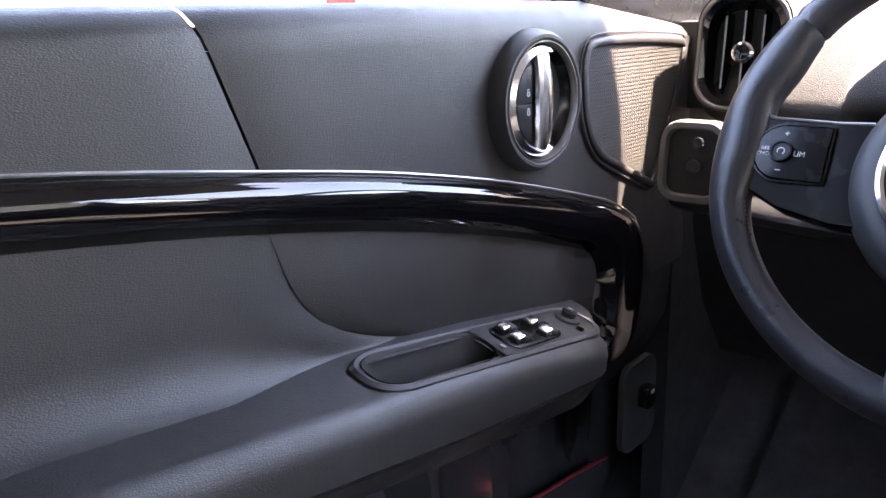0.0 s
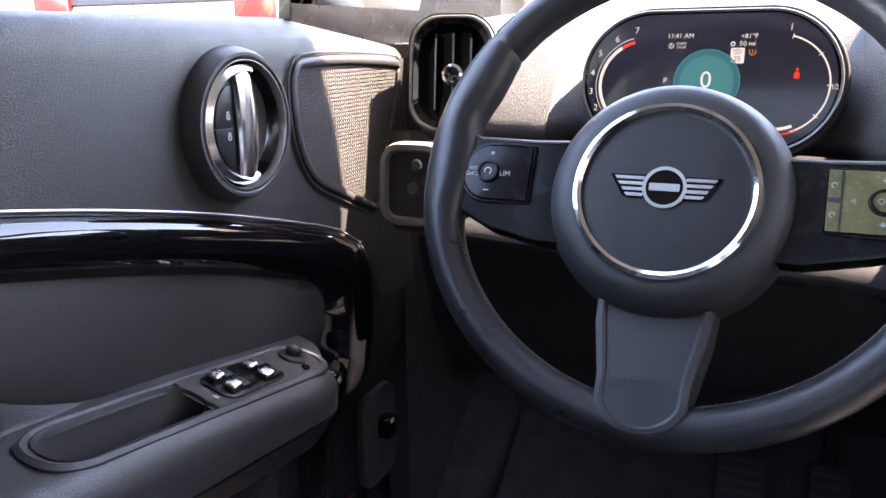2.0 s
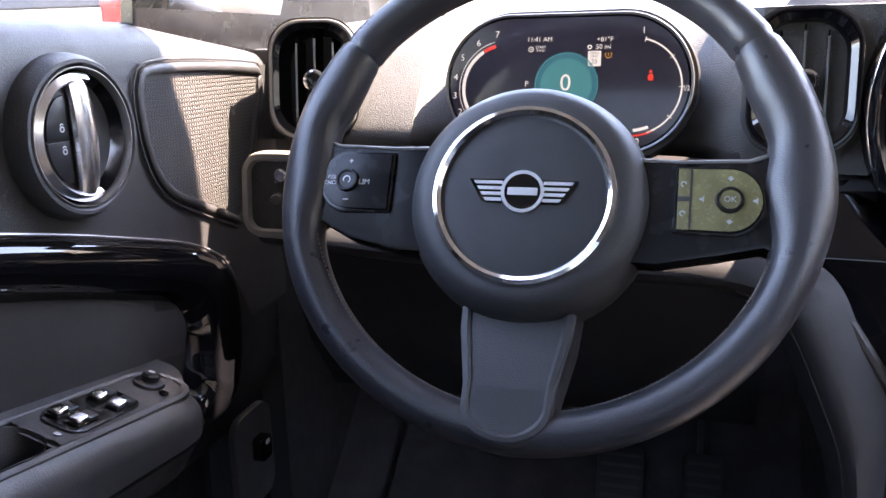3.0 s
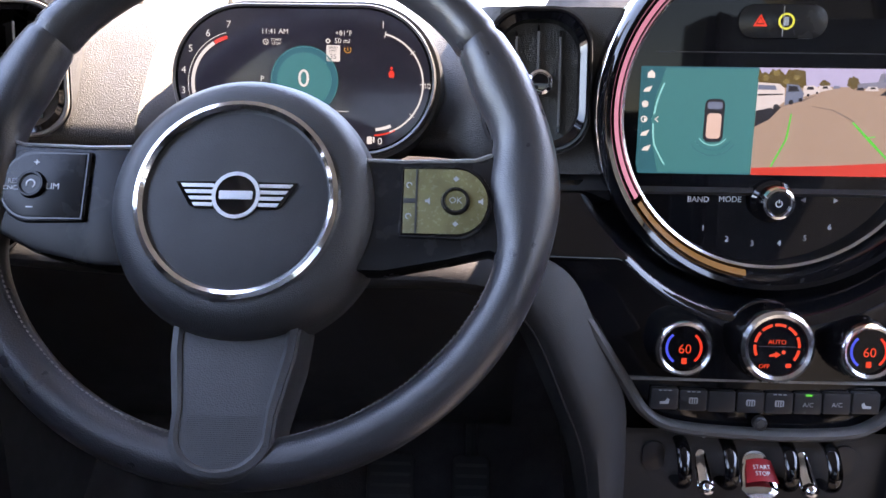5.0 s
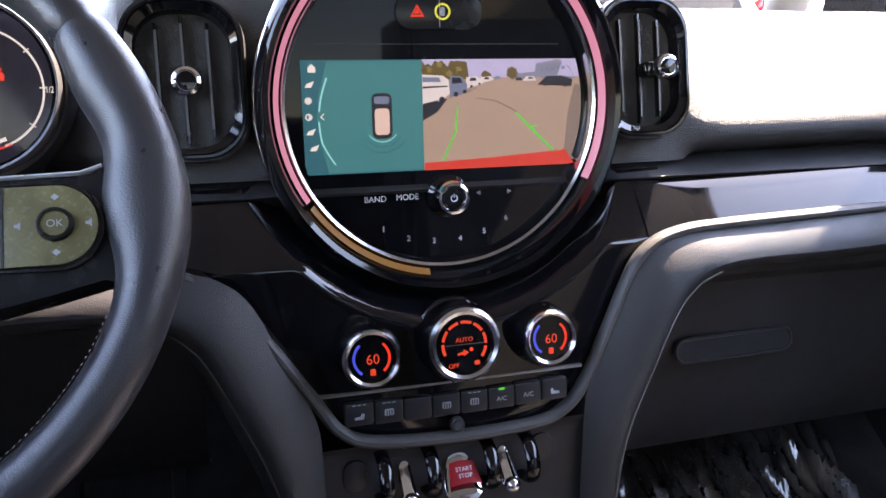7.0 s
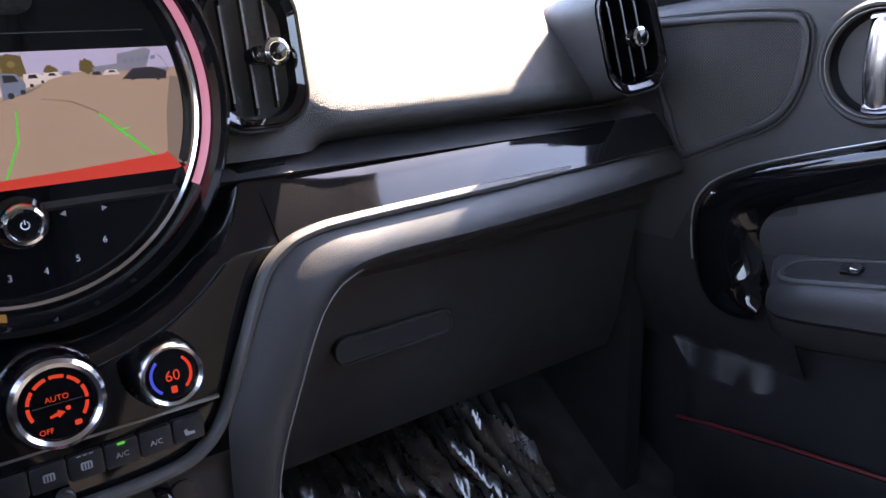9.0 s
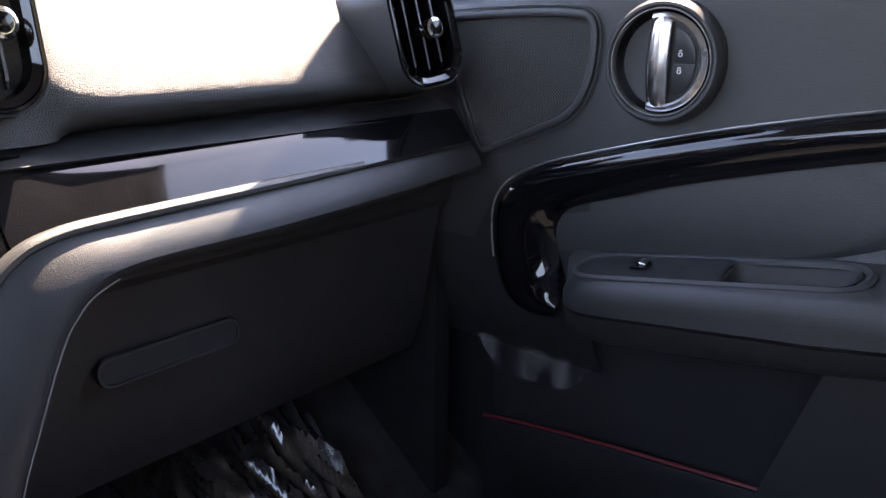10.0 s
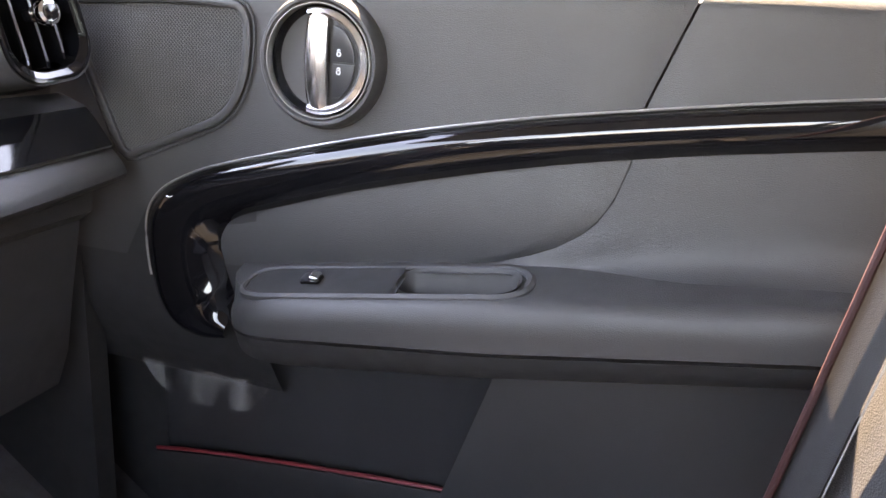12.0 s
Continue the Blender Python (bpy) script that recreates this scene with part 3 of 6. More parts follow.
        if cup[0] < c.y < cup[1] and 0.013 < d < 0.047 and c.z > table(ARM_FAR, c.y) - 0.03 and abs(c.z - arm_top(c.y, d)) < 0.004:
            cut.append(f)
    bmesh.ops.delete(bm, geom=cut, context="FACES")
    part("armrest", bm, SOFT, door, "soft black armrest")

    # switch plate: long oval bezel over the armrest's top
    y0, y1 = (-0.351, -0.058) if s < 0 else (-0.322, -0.036)

    def oval(a0, a1, d0, d1, n=40):
        out = []
        h = (d1 - d0) / 2
        for k in range(n):
            a = 2 * math.pi * k / n
            ca, sa = math.cos(a), math.sin(a)
            yy = (a1 - h * 1.5 if ca > 0 else a0 + h * 1.5) + h * 1.5 * math.copysign(abs(ca) ** 0.8, ca)
            out.append((yy, (d0 + d1) / 2 + h * math.copysign(abs(sa) ** 0.8, sa)))
        return out

    a, b = oval(y0, y1, 0.004, 0.0555), oval(y0 + 0.008, y1 - 0.006, 0.0085, 0.0505)
    rows = [[arm(p[0], p[1], -0.002), arm(p[0], p[1], 0.002), arm(*[(u + w) / 2 for u, w in zip(p, q)], 0.0042), arm(q[0], q[1], 0.003), arm(q[0], q[1], 0.0005)] for p, q in zip(a, b)]
    part("bezel", loft(rows, close_u=True), LOWER, door, "raised oval switch bezel")
    sw0 = cup[1] + 0.004
    hw, end = 0.0210, y1 - 0.006
    rows = []
    for k in range(25):
        y = sw0 + (end - sw0) * k / 24
        c = min(1.0, max(0.0, (y - (end - hw * 1.5)) / (hw * 1.5)))
        w_ = max(0.0006, hw * (1 - c ** 2.5) ** 0.4)
        rows.append([arm(y, 0.0295 + w_ * u, 0.0024) for u in (-1, -0.5, 0, 0.5, 1)])
    part("switch_plate", loft(rows), DARK, door, "flat switch plate")
    # pull cup
    c_out, c_in = oval(cup[0] - 0.004, cup[1] + 0.004, 0.009, 0.0505), oval(cup[0] + 0.006, cup[1] - 0.006, 0.018, 0.043)
    rows = []
    for p, q in zip(c_out, c_in):
        rows.append([arm(p[0], p[1], 0.003), arm(p[0] * 0.9 + q[0] * 0.1, p[1] * 0.8 + q[1] * 0.2, 0.0), arm(p[0] * 0.5 + q[0] * 0.5, p[1] * 0.5 + q[1] * 0.5, -0.018), arm(q[0], q[1], -0.034)])
    part("pull_cup", loft(rows, close_u=True), DARK, door, "deep pull cup in the armrest")
    part("cup_floor", prism([arm(q[0], q[1], -0.034) for q in c_in], (0, 0, -0.001)), DARK, door)

    def on_arm(y, d):
        o_ = arm(y, d, 0.003)
        along = (arm(y + 0.01, d, 0.003) - o_).normalized()
        out = (arm(y, d + 0.005, 0.003) - o_).normalized()
        m = frame_at(o_, -out if s < 0 else out, along)
        if (m.to_3x3() @ Vector((0, 0, 1))).z < 0:
            m = frame_at(o_, out if s < 0 else -out, along)
        return m

    def window_switch(y, d, w, l):
        m = on_arm(y, d)
        h = part("window_switch", slab(rrect(w, l, 0.002), m, 0.003, 0.001), GLOSS, door, "window switch with chrome tip")
        tipm = m @ Matrix.Translation((0, -l * 0.20, 0.003)) @ pose(0, 0, 0, 14, 0, 0)
        part("chrome_tip", slab(rrect(w * 0.92, l * 0.46, 0.0026, 4), tipm, 0.0052, 0.0020, z=-0.001, seg=3), POLISHED, h, "bright chrome tip")
        part("rocker", slab(rrect(w * 0.92, l * 0.42, 0.0020, 4), m @ Matrix.Translation((0, l * 0.25, 0.002)), 0.0030, 0.0012), KEYPLASTIC, h)

    if s < 0:
        part("switch_field", slab(rrect(0.0365, 0.078, 0.012, 6), on_arm(-0.158, 0.0300), 0.0012, 0.0005, z=-0.0002), SWITCH, door, "gloss black oval round the window switches")
        for yy in (-0.178, -0.138):
            for dd in (0.022, 0.038):
                window_switch(yy, dd, 0.0125, 0.024)
        m = on_arm(-0.086, 0.025)
        k = part("mirror_knob", lathe([(0, 0.010), (0.006, 0.010), (0.0075, 0.008), (0.007, 0.003), (0.012, 0.002), (0.013, 0.0)], m, 24), KEYPLASTIC, door, "round mirror adjuster knob")
        part("knob_mark", slab(rrect(0.005, 0.0035, 0.0008), m, 0.0006, z=0.010), GREYPRINT, k)
        part("fold_button", slab(rrect(0.007, 0.006, 0.002), on_arm(-0.094, 0.044), 0.002, 0.0006), GLOSS, door)
        part("lock_mark", slab(rrect(0.005, 0.004, 0.0012), on_arm(-0.203, 0.040), 0.0005), GREYPRINT, door)
    else:
        window_switch(-0.110, 0.030, 0.014, 0.020)

    # inner handle
    m = face(-0.107 if s < 0 else -0.103, 0.778, -0.002)
    col = part("handle_collar", lathe([(0.0620, -0.004), (0.0614, 0.004), (0.0596, 0.0120), (0.0565, 0.0165), (0.0540, 0.0165), (0.0520, 0.0145), (0.0508, 0.0085), (0.0490, 0.006)], m, 64), LOWER, door, "round padded collar of the handle")
    part("satin_ring", lathe([(0.0516, 0.0140), (0.0512, 0.0162), (0.0504, 0.0162), (0.0500, 0.0130), (0.0498, 0.006)], m, 64), SATIN, col)
    part("handle_bowl", lathe([(0.0, -0.026), (0.020, -0.025), (0.034, -0.017), (0.0435, -0.002), (0.0485, 0.010)], m, 48), GLOSS, col, "gloss black handle bowl")

    def crescent(r0, r1, a0, a1, h0, h1, n=28):
        rows_ = []
        for k in range(n + 1):
            a_ = radians(a0 + (a1 - a0) * k / n)
            c_, s_ = math.cos(a_), math.sin(a_)
            rows_.append([m @ Vector((-fs * r * c_, r * s_, h)) for r, h in ((r1, h0), (r1 * 0.995, h1 * 0.8), (r1 * 0.35 + r0 * 0.65, h1), (r0, h1 * 0.85), (r0 * 0.98, h0))])
        return loft(rows_)

    lev = part("lever", crescent(0.0400, 0.0475, -104, 104, 0.0, 0.0165), SATINCHROME, col, "chrome door release lever")
    rows = []
    for k in range(25):
        t = -1 + 2 * k / 24
        yy = 0.0445 * math.sin(t * math.pi / 2)
        xf = 0.0185 - 0.0085 * (1 - math.cos(t * math.pi / 2))
        xb = -0.0095 - 0.0005 * math.cos(t * math.pi / 2)
        lift = 0.0140 + 0.0060 * math.cos(t * math.pi / 2)
        rows.append([m @ Vector((fs * (xb + (xf - xb) * c), yy, lift * h)) for c, h in ((0, 0.62), (0.04, 0.84), (0.22, 1.0), (0.45, 1.03), (0.68, 0.92), (0.86, 0.70), (0.97, 0.35), (1.0, -0.05), (0.9, -0.3))])
    part("lever_grip", loft(rows), SATINCHROME, lev, "broad polished lever grip")
    back = [(-0.0085, 0.0395)] + [(-0.0405 * math.cos(radians(a_)), 0.0405 * math.sin(radians(a_))) for a_ in range(75, -76, -10)] + [(-0.0085, -0.0395)]
    part("button_field", slab([(fs * x, y) for x, y in back], m, 0.012, 0.001, z=-0.002), DARK, col, "dark field round the lock buttons")
    dsh = [(-0.0135, 0.0315)] + [(-0.0135 - 0.0215 * math.cos(radians(a_)), 0.0320 * math.sin(radians(a_))) for a_ in range(72, -73, -9)] + [(-0.0135, -0.0315)]
    part("button_gap", slab([(fs * x, y) for x, y in grow(dsh, 0.0012)], m, 0.0004, z=0.0100), DARK, col)
    for sg in (1, -1):
        half = [q for q in dsh if q[1] * sg > 0.0008]
        half = half + [(-0.0350, 0.0007 * sg), (-0.0135, 0.0007 * sg)] if sg > 0 else [(-0.0135, 0.0007 * sg), (-0.0350, 0.0007 * sg)] + half
        bt = part("lock_button", slab([(fs * x, y) for x, y in half], m, 0.0032, 0.0010, z=0.0092), KEYPLASTIC, col, "half-round lock button")
        mk = m @ Matrix.Translation((fs * -0.0195, 0.0080 * sg, 0))
        part("lock_symbol", slab(arc_band(0.0014, 0.0022, 0, 360, 16), mk, 0.0004, z=0.0124), WHITE, bt, smooth=False)
        part("lock_symbol", slab(arc_band(0.0011, 0.0018, 0 if sg < 0 else 30, 180, 10, 0, 0.0024), mk, 0.0004, z=0.0124), WHITE, bt, smooth=False)

    # speaker with perforated sheet
    spk = [(-0.020, 0.800), (-0.017, 0.811), (-0.006, 0.818), (0.06, 0.819), (0.165, 0.813), (0.172, 0.806), (0.165, 0.78), (0.135, 0.71), (0.118, 0.674),
           (0.100, 0.678), (0.05, 0.700), (0.015, 0.716), (-0.004, 0.733), (-0.015, 0.757), (-0.019, 0.78)]
    sp = [(p.x, p.y) for p in curve([(a_, b_, 0) for a_, b_ in spk], 4, closed=True)]
    flat = frame_at(P(0, 0, 0), (0, 1, 0), (0, 0, 1))
    lift = -1 if (flat.to_3x3() @ Vector((0, 0, 1))).x * s > 0 else 1
    spm = flat @ Matrix.Diagonal((1, 1, lift, 1))
    fr = part("speaker_frame", ring_band(grow(sp, 0.009), sp, spm, 0.0, 0.004), SOFT, door, "raised black speaker surround")
    part("speaker_back", prism([spm @ Vector((a_, b_, -0.0012)) for a_, b_ in sp], spm.to_3x3() @ Vector((0, 0, -0.001))), DARK, fr)
    tagged(part("speaker_mesh", weave(sp, spm, 0.0027), WIRE, fr, "fine woven black speaker mesh"), kind="stuff")
    part("surround_bead", tube([spm @ Vector((a_, b_, 0.001)) for a_, b_ in grow(sp, 0.012)], 0.0011, n=6, closed=True, up=(1, 0, 0)), SOFT, fr)

    # lower door and map pocket
    rows = []
    for k in range(20):
        rows.append([P(-0.98 + (0.68 + 0.08 * (0.55 - z) / 0.25) * k / 19, z, d) for z, d in ((0.62, -0.03), (0.53, -0.035), (0.45, -0.045), (0.35, -0.055), (0.22, -0.065), (0.12, -0.07))])
    part("lower_skin", loft(rows), SOFT, door)
    rows = []
    for k in range(60):
        y = -0.335 + 0.49 * k / 59
        rows.append([P(y, z, d - 0.012 + 0.008 * noise.noise((y * 26, z * 4, s))) for z, d in ((0.56, -0.040), (0.50, -0.06), (0.44, -0.075), (0.38, -0.08), (0.32, -0.082), (0.25, -0.085), (0.12, -0.09))])
    part("pocket_back", loft(rows), POCKET, door, "dark glossy map pocket wall behind plastic film")
    rim = [(-0.265, 0.322), (-0.20, 0.318), (-0.05, 0.306), (0.08, 0.292), (0.15, 0.281)]
    pr = [P(y, z, -0.068) for y, z in rim]
    rows = [[p + Vector((0, 0, dz)) + Vector((-s * dd, 0, 0)) for dz, dd in ((-0.19, -0.006), (-0.03, 0.004), (-0.012, 0.006), (-0.004, 0.004), (-0.002, -0.004), (-0.03, -0.012))] for p in curve(pr, 5)]
    part("map_pocket", loft(rows), DARK, door, "low map pocket along the door")
    part("red_strip", tube([p + Vector((-s * 0.002, 0, 0)) for p in curve(pr, 5)], 0.0028, 0.0022, 8), STRIP, door, "thin red accent strip on the map pocket")
    return door


# ---- seats ----
def build_seat(cx, face_y, label, group):
    seat = thing("bucket_seat", (cx, face_y - 0.15, 0.12), label, "car seat", group)
    rows = []
    for k in range(15):
        v = k / 14
        z = 0.36 + 0.62 * v
        back = -0.10 * v
        row = []
        for j in range(25):
            a = 2 * math.pi * j / 24
            x = 0.255 * math.copysign(abs(math.cos(a)) ** 0.6, math.cos(a)) * (1 - 0.18 * v)
            side = min(1, abs(x) / 0.25)
            front = face_y + back - (0.055 * (1 - side ** 3))
            y = front if math.sin(a) > 0.05 else front - 0.13
            row.append((cx + x, y - 0.02 * abs(math.cos(a)) ** 8, z))
        rows.append(row[:-1])
    part("backrest", loft(rows, close_v=True, caps=True), SEAT, seat, "dark leatherette backrest")
    for sg in (-1, 1):
        pts = [(cx + sg * 0.235 * (1 - 0.18 * v), face_y - 0.10 * v + 0.002, 0.36 + 0.62 * v) for v in (0, 0.25, 0.5, 0.75, 1)]
        part("piping", tube(curve(pts, 4), 0.003, n=8), PIPING, seat, "dark red piping along the bolster")
    for sg in (-1, 1):
        for x0, x1, mt, nm in ((0.205, 0.243, DARK, "bolster_band"), (0.2015, 0.2030, THREAD, "seam")):
            rows = []
            for k in range(9):
                v = k / 8
                row = []
                for x in [x0 + (x1 - x0) * q / 4 for q in range(5)]:
                    side = min(1, x / 0.25)
                    row.append((cx + sg * x * (1 - 0.18 * v), face_y - 0.10 * v - 0.055 * (1 - side ** 3) + 0.006, 0.36 + 0.62 * v))
                rows.append(row)
            part(nm, loft(rows), mt, seat, "dark band along the bolster" if mt is DARK else "pale seat seam")
    part("cushion", prism([(cx + p.x, face_y + 0.24 + p.y, 0.20) for p in rrect(0.50, 0.50, 0.07)], (0, 0, 0.13), 0.04, 4), SEAT, seat, "dark leatherette seat cushion")
    return seat


# ---- dashboard ----
FRONT = lambda x, y, z: frame_at((x, y, z), (1, 0, 0), (0, 0, 1))  # faces the seats
BEAD_PATH = [(-0.690, 0.112, 0.684), (-0.55, 0.104, 0.680), (-0.38, 0.094, 0.677), (-0.262, 0.088, 0.675), (-0.222, 0.086, 0.670), (-0.196, 0.084, 0.660), (-0.174, 0.082, 0.642), (-0.149, 0.080, 0.610),
             (-0.116, 0.078, 0.560), (-0.098, 0.075, 0.534), (-0.070, 0.072, 0.522), (0.0, 0.070, 0.518), (0.065, 0.072, 0.519), (0.092, 0.075, 0.526),
             (0.112, 0.078, 0.545), (0.134, 0.080, 0.593), (0.156, 0.082, 0.643), (0.176, 0.084, 0.663), (0.204, 0.086, 0.672), (0.25, 0.088, 0.675), (0.38, 0.094, 0.677), (0.55, 0.104, 0.680), (0.690, 0.112, 0.684)]
PAD_PROFILE = [(0.170, 0.726), (0.142, 0.733), (0.130, 0.739), (0.123, 0.746), (0.122, 0.753), (0.127, 0.763), (0.143, 0.784), (0.165, 0.808), (0.190, 0.830), (0.222, 0.850), (0.262, 0.864),
               (0.36, 0.871), (0.50, 0.868), (0.66, 0.858), (0.83, 0.850)]


def build_dash():
    dash = thing("dashboard", (0, 0.4, 0.45), "black grained dashboard with gloss black fascia", "dashboard")
    rows = []
    for k in range(113):
        x = -0.705 + 1.41 * k / 112
        end = max(0.0, (abs(x) - 0.655) / 0.05)
        mid = math.exp(-((abs(x) - 0.0) / 0.17) ** 4)
        row = []
        for y, z in PAD_PROFILE:
            pod = max(0.0, 1 - (abs(x + 0.392) / 0.150) ** 6)
            near = 1 if y < 0.3 else 0
            yy = y + 0.008 * (y < 0.2) + near * (0.05 * end ** 2 + 0.045 * mid + 0.050 * pod * (z < 0.866))
            zz = z - (0.012 * end ** 2 if z > 0.8 else 0)
            upright = min(1.0, max(0.0, (0.262 - abs(x)) / 0.026))
            if y < 0.3:
                yy += (0.150 + 0.18 * (z - 0.803) - yy) * upright
            row.append((x, yy + 0.02 * x * x, zz + (0.004 * (abs(x) - 0.4) if z < 0.78 else 0)))
        rows.append(row)
    part("upper_pad", loft(rows), PAD, dash, "grained soft upper pad")
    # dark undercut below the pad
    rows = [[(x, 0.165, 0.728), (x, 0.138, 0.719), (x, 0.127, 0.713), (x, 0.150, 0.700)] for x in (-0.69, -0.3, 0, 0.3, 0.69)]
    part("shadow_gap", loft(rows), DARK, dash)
    # gloss band either side
    for s in (-1, 1):
        rows = []
        for k in range(25):
            u = k / 24
            x = 0.178 + 0.507 * u
            top = table([(0.10, 0.715), (0.2, 0.710), (0.43, 0.714), (0.69, 0.718)], x)
            low = table([(0.10, 0.640), (0.155, 0.644), (0.176, 0.663), (0.204, 0.672), (0.25, 0.675), (0.38, 0.677), (0.69, 0.684)], x)
            row = []
            for j in range(8):
                v = j / 7
                row.append((s * x, 0.131 - 0.041 * v ** 0.9 + 0.012 * max(0, x - 0.4) / 0.29 * v, top + (low - top) * v))
            rows.append(row)
        part("gloss_band", loft(rows), DUSTY, dash, "dusty gloss black trim strip")
    # central gloss fascia inside the bead
    def half(z):
        return table([(0.515, 0.085), (0.532, 0.098), (0.56, 0.116), (0.61, 0.146), (0.65, 0.168), (0.664, 0.19), (0.72, 0.21)], z)

    rows = []
    for k in range(72):
        z = 0.515 + 0.205 * k / 71
        y = table([(0.515, 0.080), (0.56, 0.084), (0.60, 0.0885), (0.65, 0.0915), (0.664, 0.0925), (0.715, 0.1335), (0.72, 0.138)], z)
        row = []
        for q in range(81):
            u = -1 + q / 40
            x = half(z) * u
            r = math.hypot(x - 0.006, z - 0.780)
            dip = min(1.0, max(0.0, (0.174 - r) / 0.034))
            row.append((x, y - 0.004 * (1 - u * u) + 0.055 * dip * dip * (3 - 2 * dip), z))
        rows.append(row)
    part("centre_fascia", loft(rows), GLOSS, dash, "gloss black centre fascia")
    b = curve(BEAD_PATH, 6)
    part("bead", tube(b, 0.0052, 0.0065, 10, up=(0, -1, 0)), BEAD, dash, "soft grey bead framing the fascia")
    # padded knee band below and outside the bead
    for s in (-1, 1):
        inn = [(0.690, 0.681), (0.55, 0.677), (0.38, 0.674), (0.25, 0.672), (0.205, 0.669), (0.178, 0.660), (0.158, 0.640), (0.137, 0.593), (0.116, 0.545), (0.112, 0.50), (0.111, 0.44), (0.110, 0.34)]
        out = [(0.690, 0.640), (0.55, 0.632), (0.38, 0.628), (0.270, 0.630), (0.230, 0.621), (0.212, 0.606), (0.200, 0.588), (0.182, 0.548), (0.161, 0.495), (0.151, 0.45), (0.146, 0.40), (0.145, 0.32)]
        o, i = curve([(a, c, 0) for a, c in out], 4), curve([(a, c, 0) for a, c in inn], 4)
        rows = []
        for k, (p, q) in enumerate(zip(o, i)):
            u = k / (len(o) - 1)
            base = table([(0.0, 0.112), (0.1, 0.103), (0.2, 0.093), (0.3, 0.087), (0.5, 0.082), (0.7, 0.078), (1.0, 0.075)], u)
            row = []
            for j in range(11):
                v = j / 10
                w = q.lerp(p, v)
                yy = base - 0.003 - 0.019 * math.sin(min(1, v * 1.5) * math.pi / 2) + 0.085 * max(0, v - 0.60) ** 1.8 * 2
                row.append((s * w.x, yy, w.y))
            rows.append(row)
        kb = part("knee_band", loft(rows), SOFT, dash, "padded leatherette knee band")
        seam = [Vector(r[8]) + Vector((0, -0.0015, 0)) for r in rows[14:]]
        part("edge_seam", tube(seam, 0.0009, n=6), THREAD if s > 0 else SOFT, kb, "pale stitched edge seam" if s > 0 else "")
    # driver side: knee panel under the column
    rows = []
    for k in range(9):
        x = -0.68 + 0.48 * k / 8
        rows.append([(x, y, z) for y, z in ((0.125, 0.655), (0.135, 0.61), (0.17, 0.52), (0.23, 0.44), (0.32, 0.40))])
    part("knee_panel", loft(rows), DARK, dash, "dark knee panel below the column")
    part("column_shroud", tube([(-0.392, 0.005, 0.700), (-0.392, 0.06, 0.685), (-0.392, 0.16, 0.66)], [0.045, 0.062, 0.07], [0.04, 0.05, 0.055], 18), LOWER, dash, "black steering column shroud")
    # airbag lettering on the passenger pad
    m = frame_at((0.542, 0.1375, 0.7582), (1, 0.022, 0), (0, 0.45, 0.89))
    text("AIRBAG", 0.0095, m, DARK, dash, z=0.0014)
    # console below the bead with its toggle row
    con = [[(x, y, z) for y, z in ((0.072, 0.520), (0.080, 0.512), (0.082, 0.50), (0.083, 0.45), (0.080, 0.42), (0.03, 0.36), (-0.10, 0.33), (-0.30, 0.33), (-0.30, 0.10))] for x in (-0.118, -0.112, -0.06, 0, 0.06, 0.112, 0.118)]
    part("console", loft(con), DARK, dash, "black centre console below the climate panel")
    for s in (-1, 1):
        part("console_side", prism([(s * 0.117, 0.10, 0.55), (s * 0.117, 0.075, 0.52), (s * 0.117, 0.080, 0.42), (s * 0.117, 0.03, 0.36), (s * 0.117, -0.30, 0.33), (s * 0.117, -0.30, 0.08), (s * 0.117, 0.5, 0.08), (s * 0.117, 0.5, 0.6)], (s * 0.012, 0, 0)), LOWER, dash)


def build_glovebox():
    g = thing("glovebox", (0.45, 0.16, 0.42), "black plastic glovebox with a recessed pull", "glovebox")
    rows = []
    xs = [0.16 + 0.53 * k / 20 for k in range(21)]
    for x in xs:
        rows.append([(x, y + 0.02 * (x > 0.6) * (x - 0.6), z) for y, z in ((0.130, 0.640), (0.134, 0.612), (0.150, 0.600), (0.156, 0.57), (0.166, 0.52), (0.178, 0.45), (0.195, 0.405), (0.24, 0.385), (0.36, 0.38))])
    part("lid", loft(rows), LOWER, g, "black grained glovebox lid")
    m = frame_at((0.325, 0.160, 0.5275), (1, 0, 0.01), (0, 0.2, 1))
    o = rrect(0.142, 0.027, 0.0125)
    part("pull_rim", ring_band(o, grow(o, -0.0035), m, 0.002, 0.0055), LOWER, g, "rounded rim of the recessed pull")
    part("pull_recess", slab(grow(o, -0.003), m, 0.0012, z=0.0025), DARK, g, "dark recessed pull")


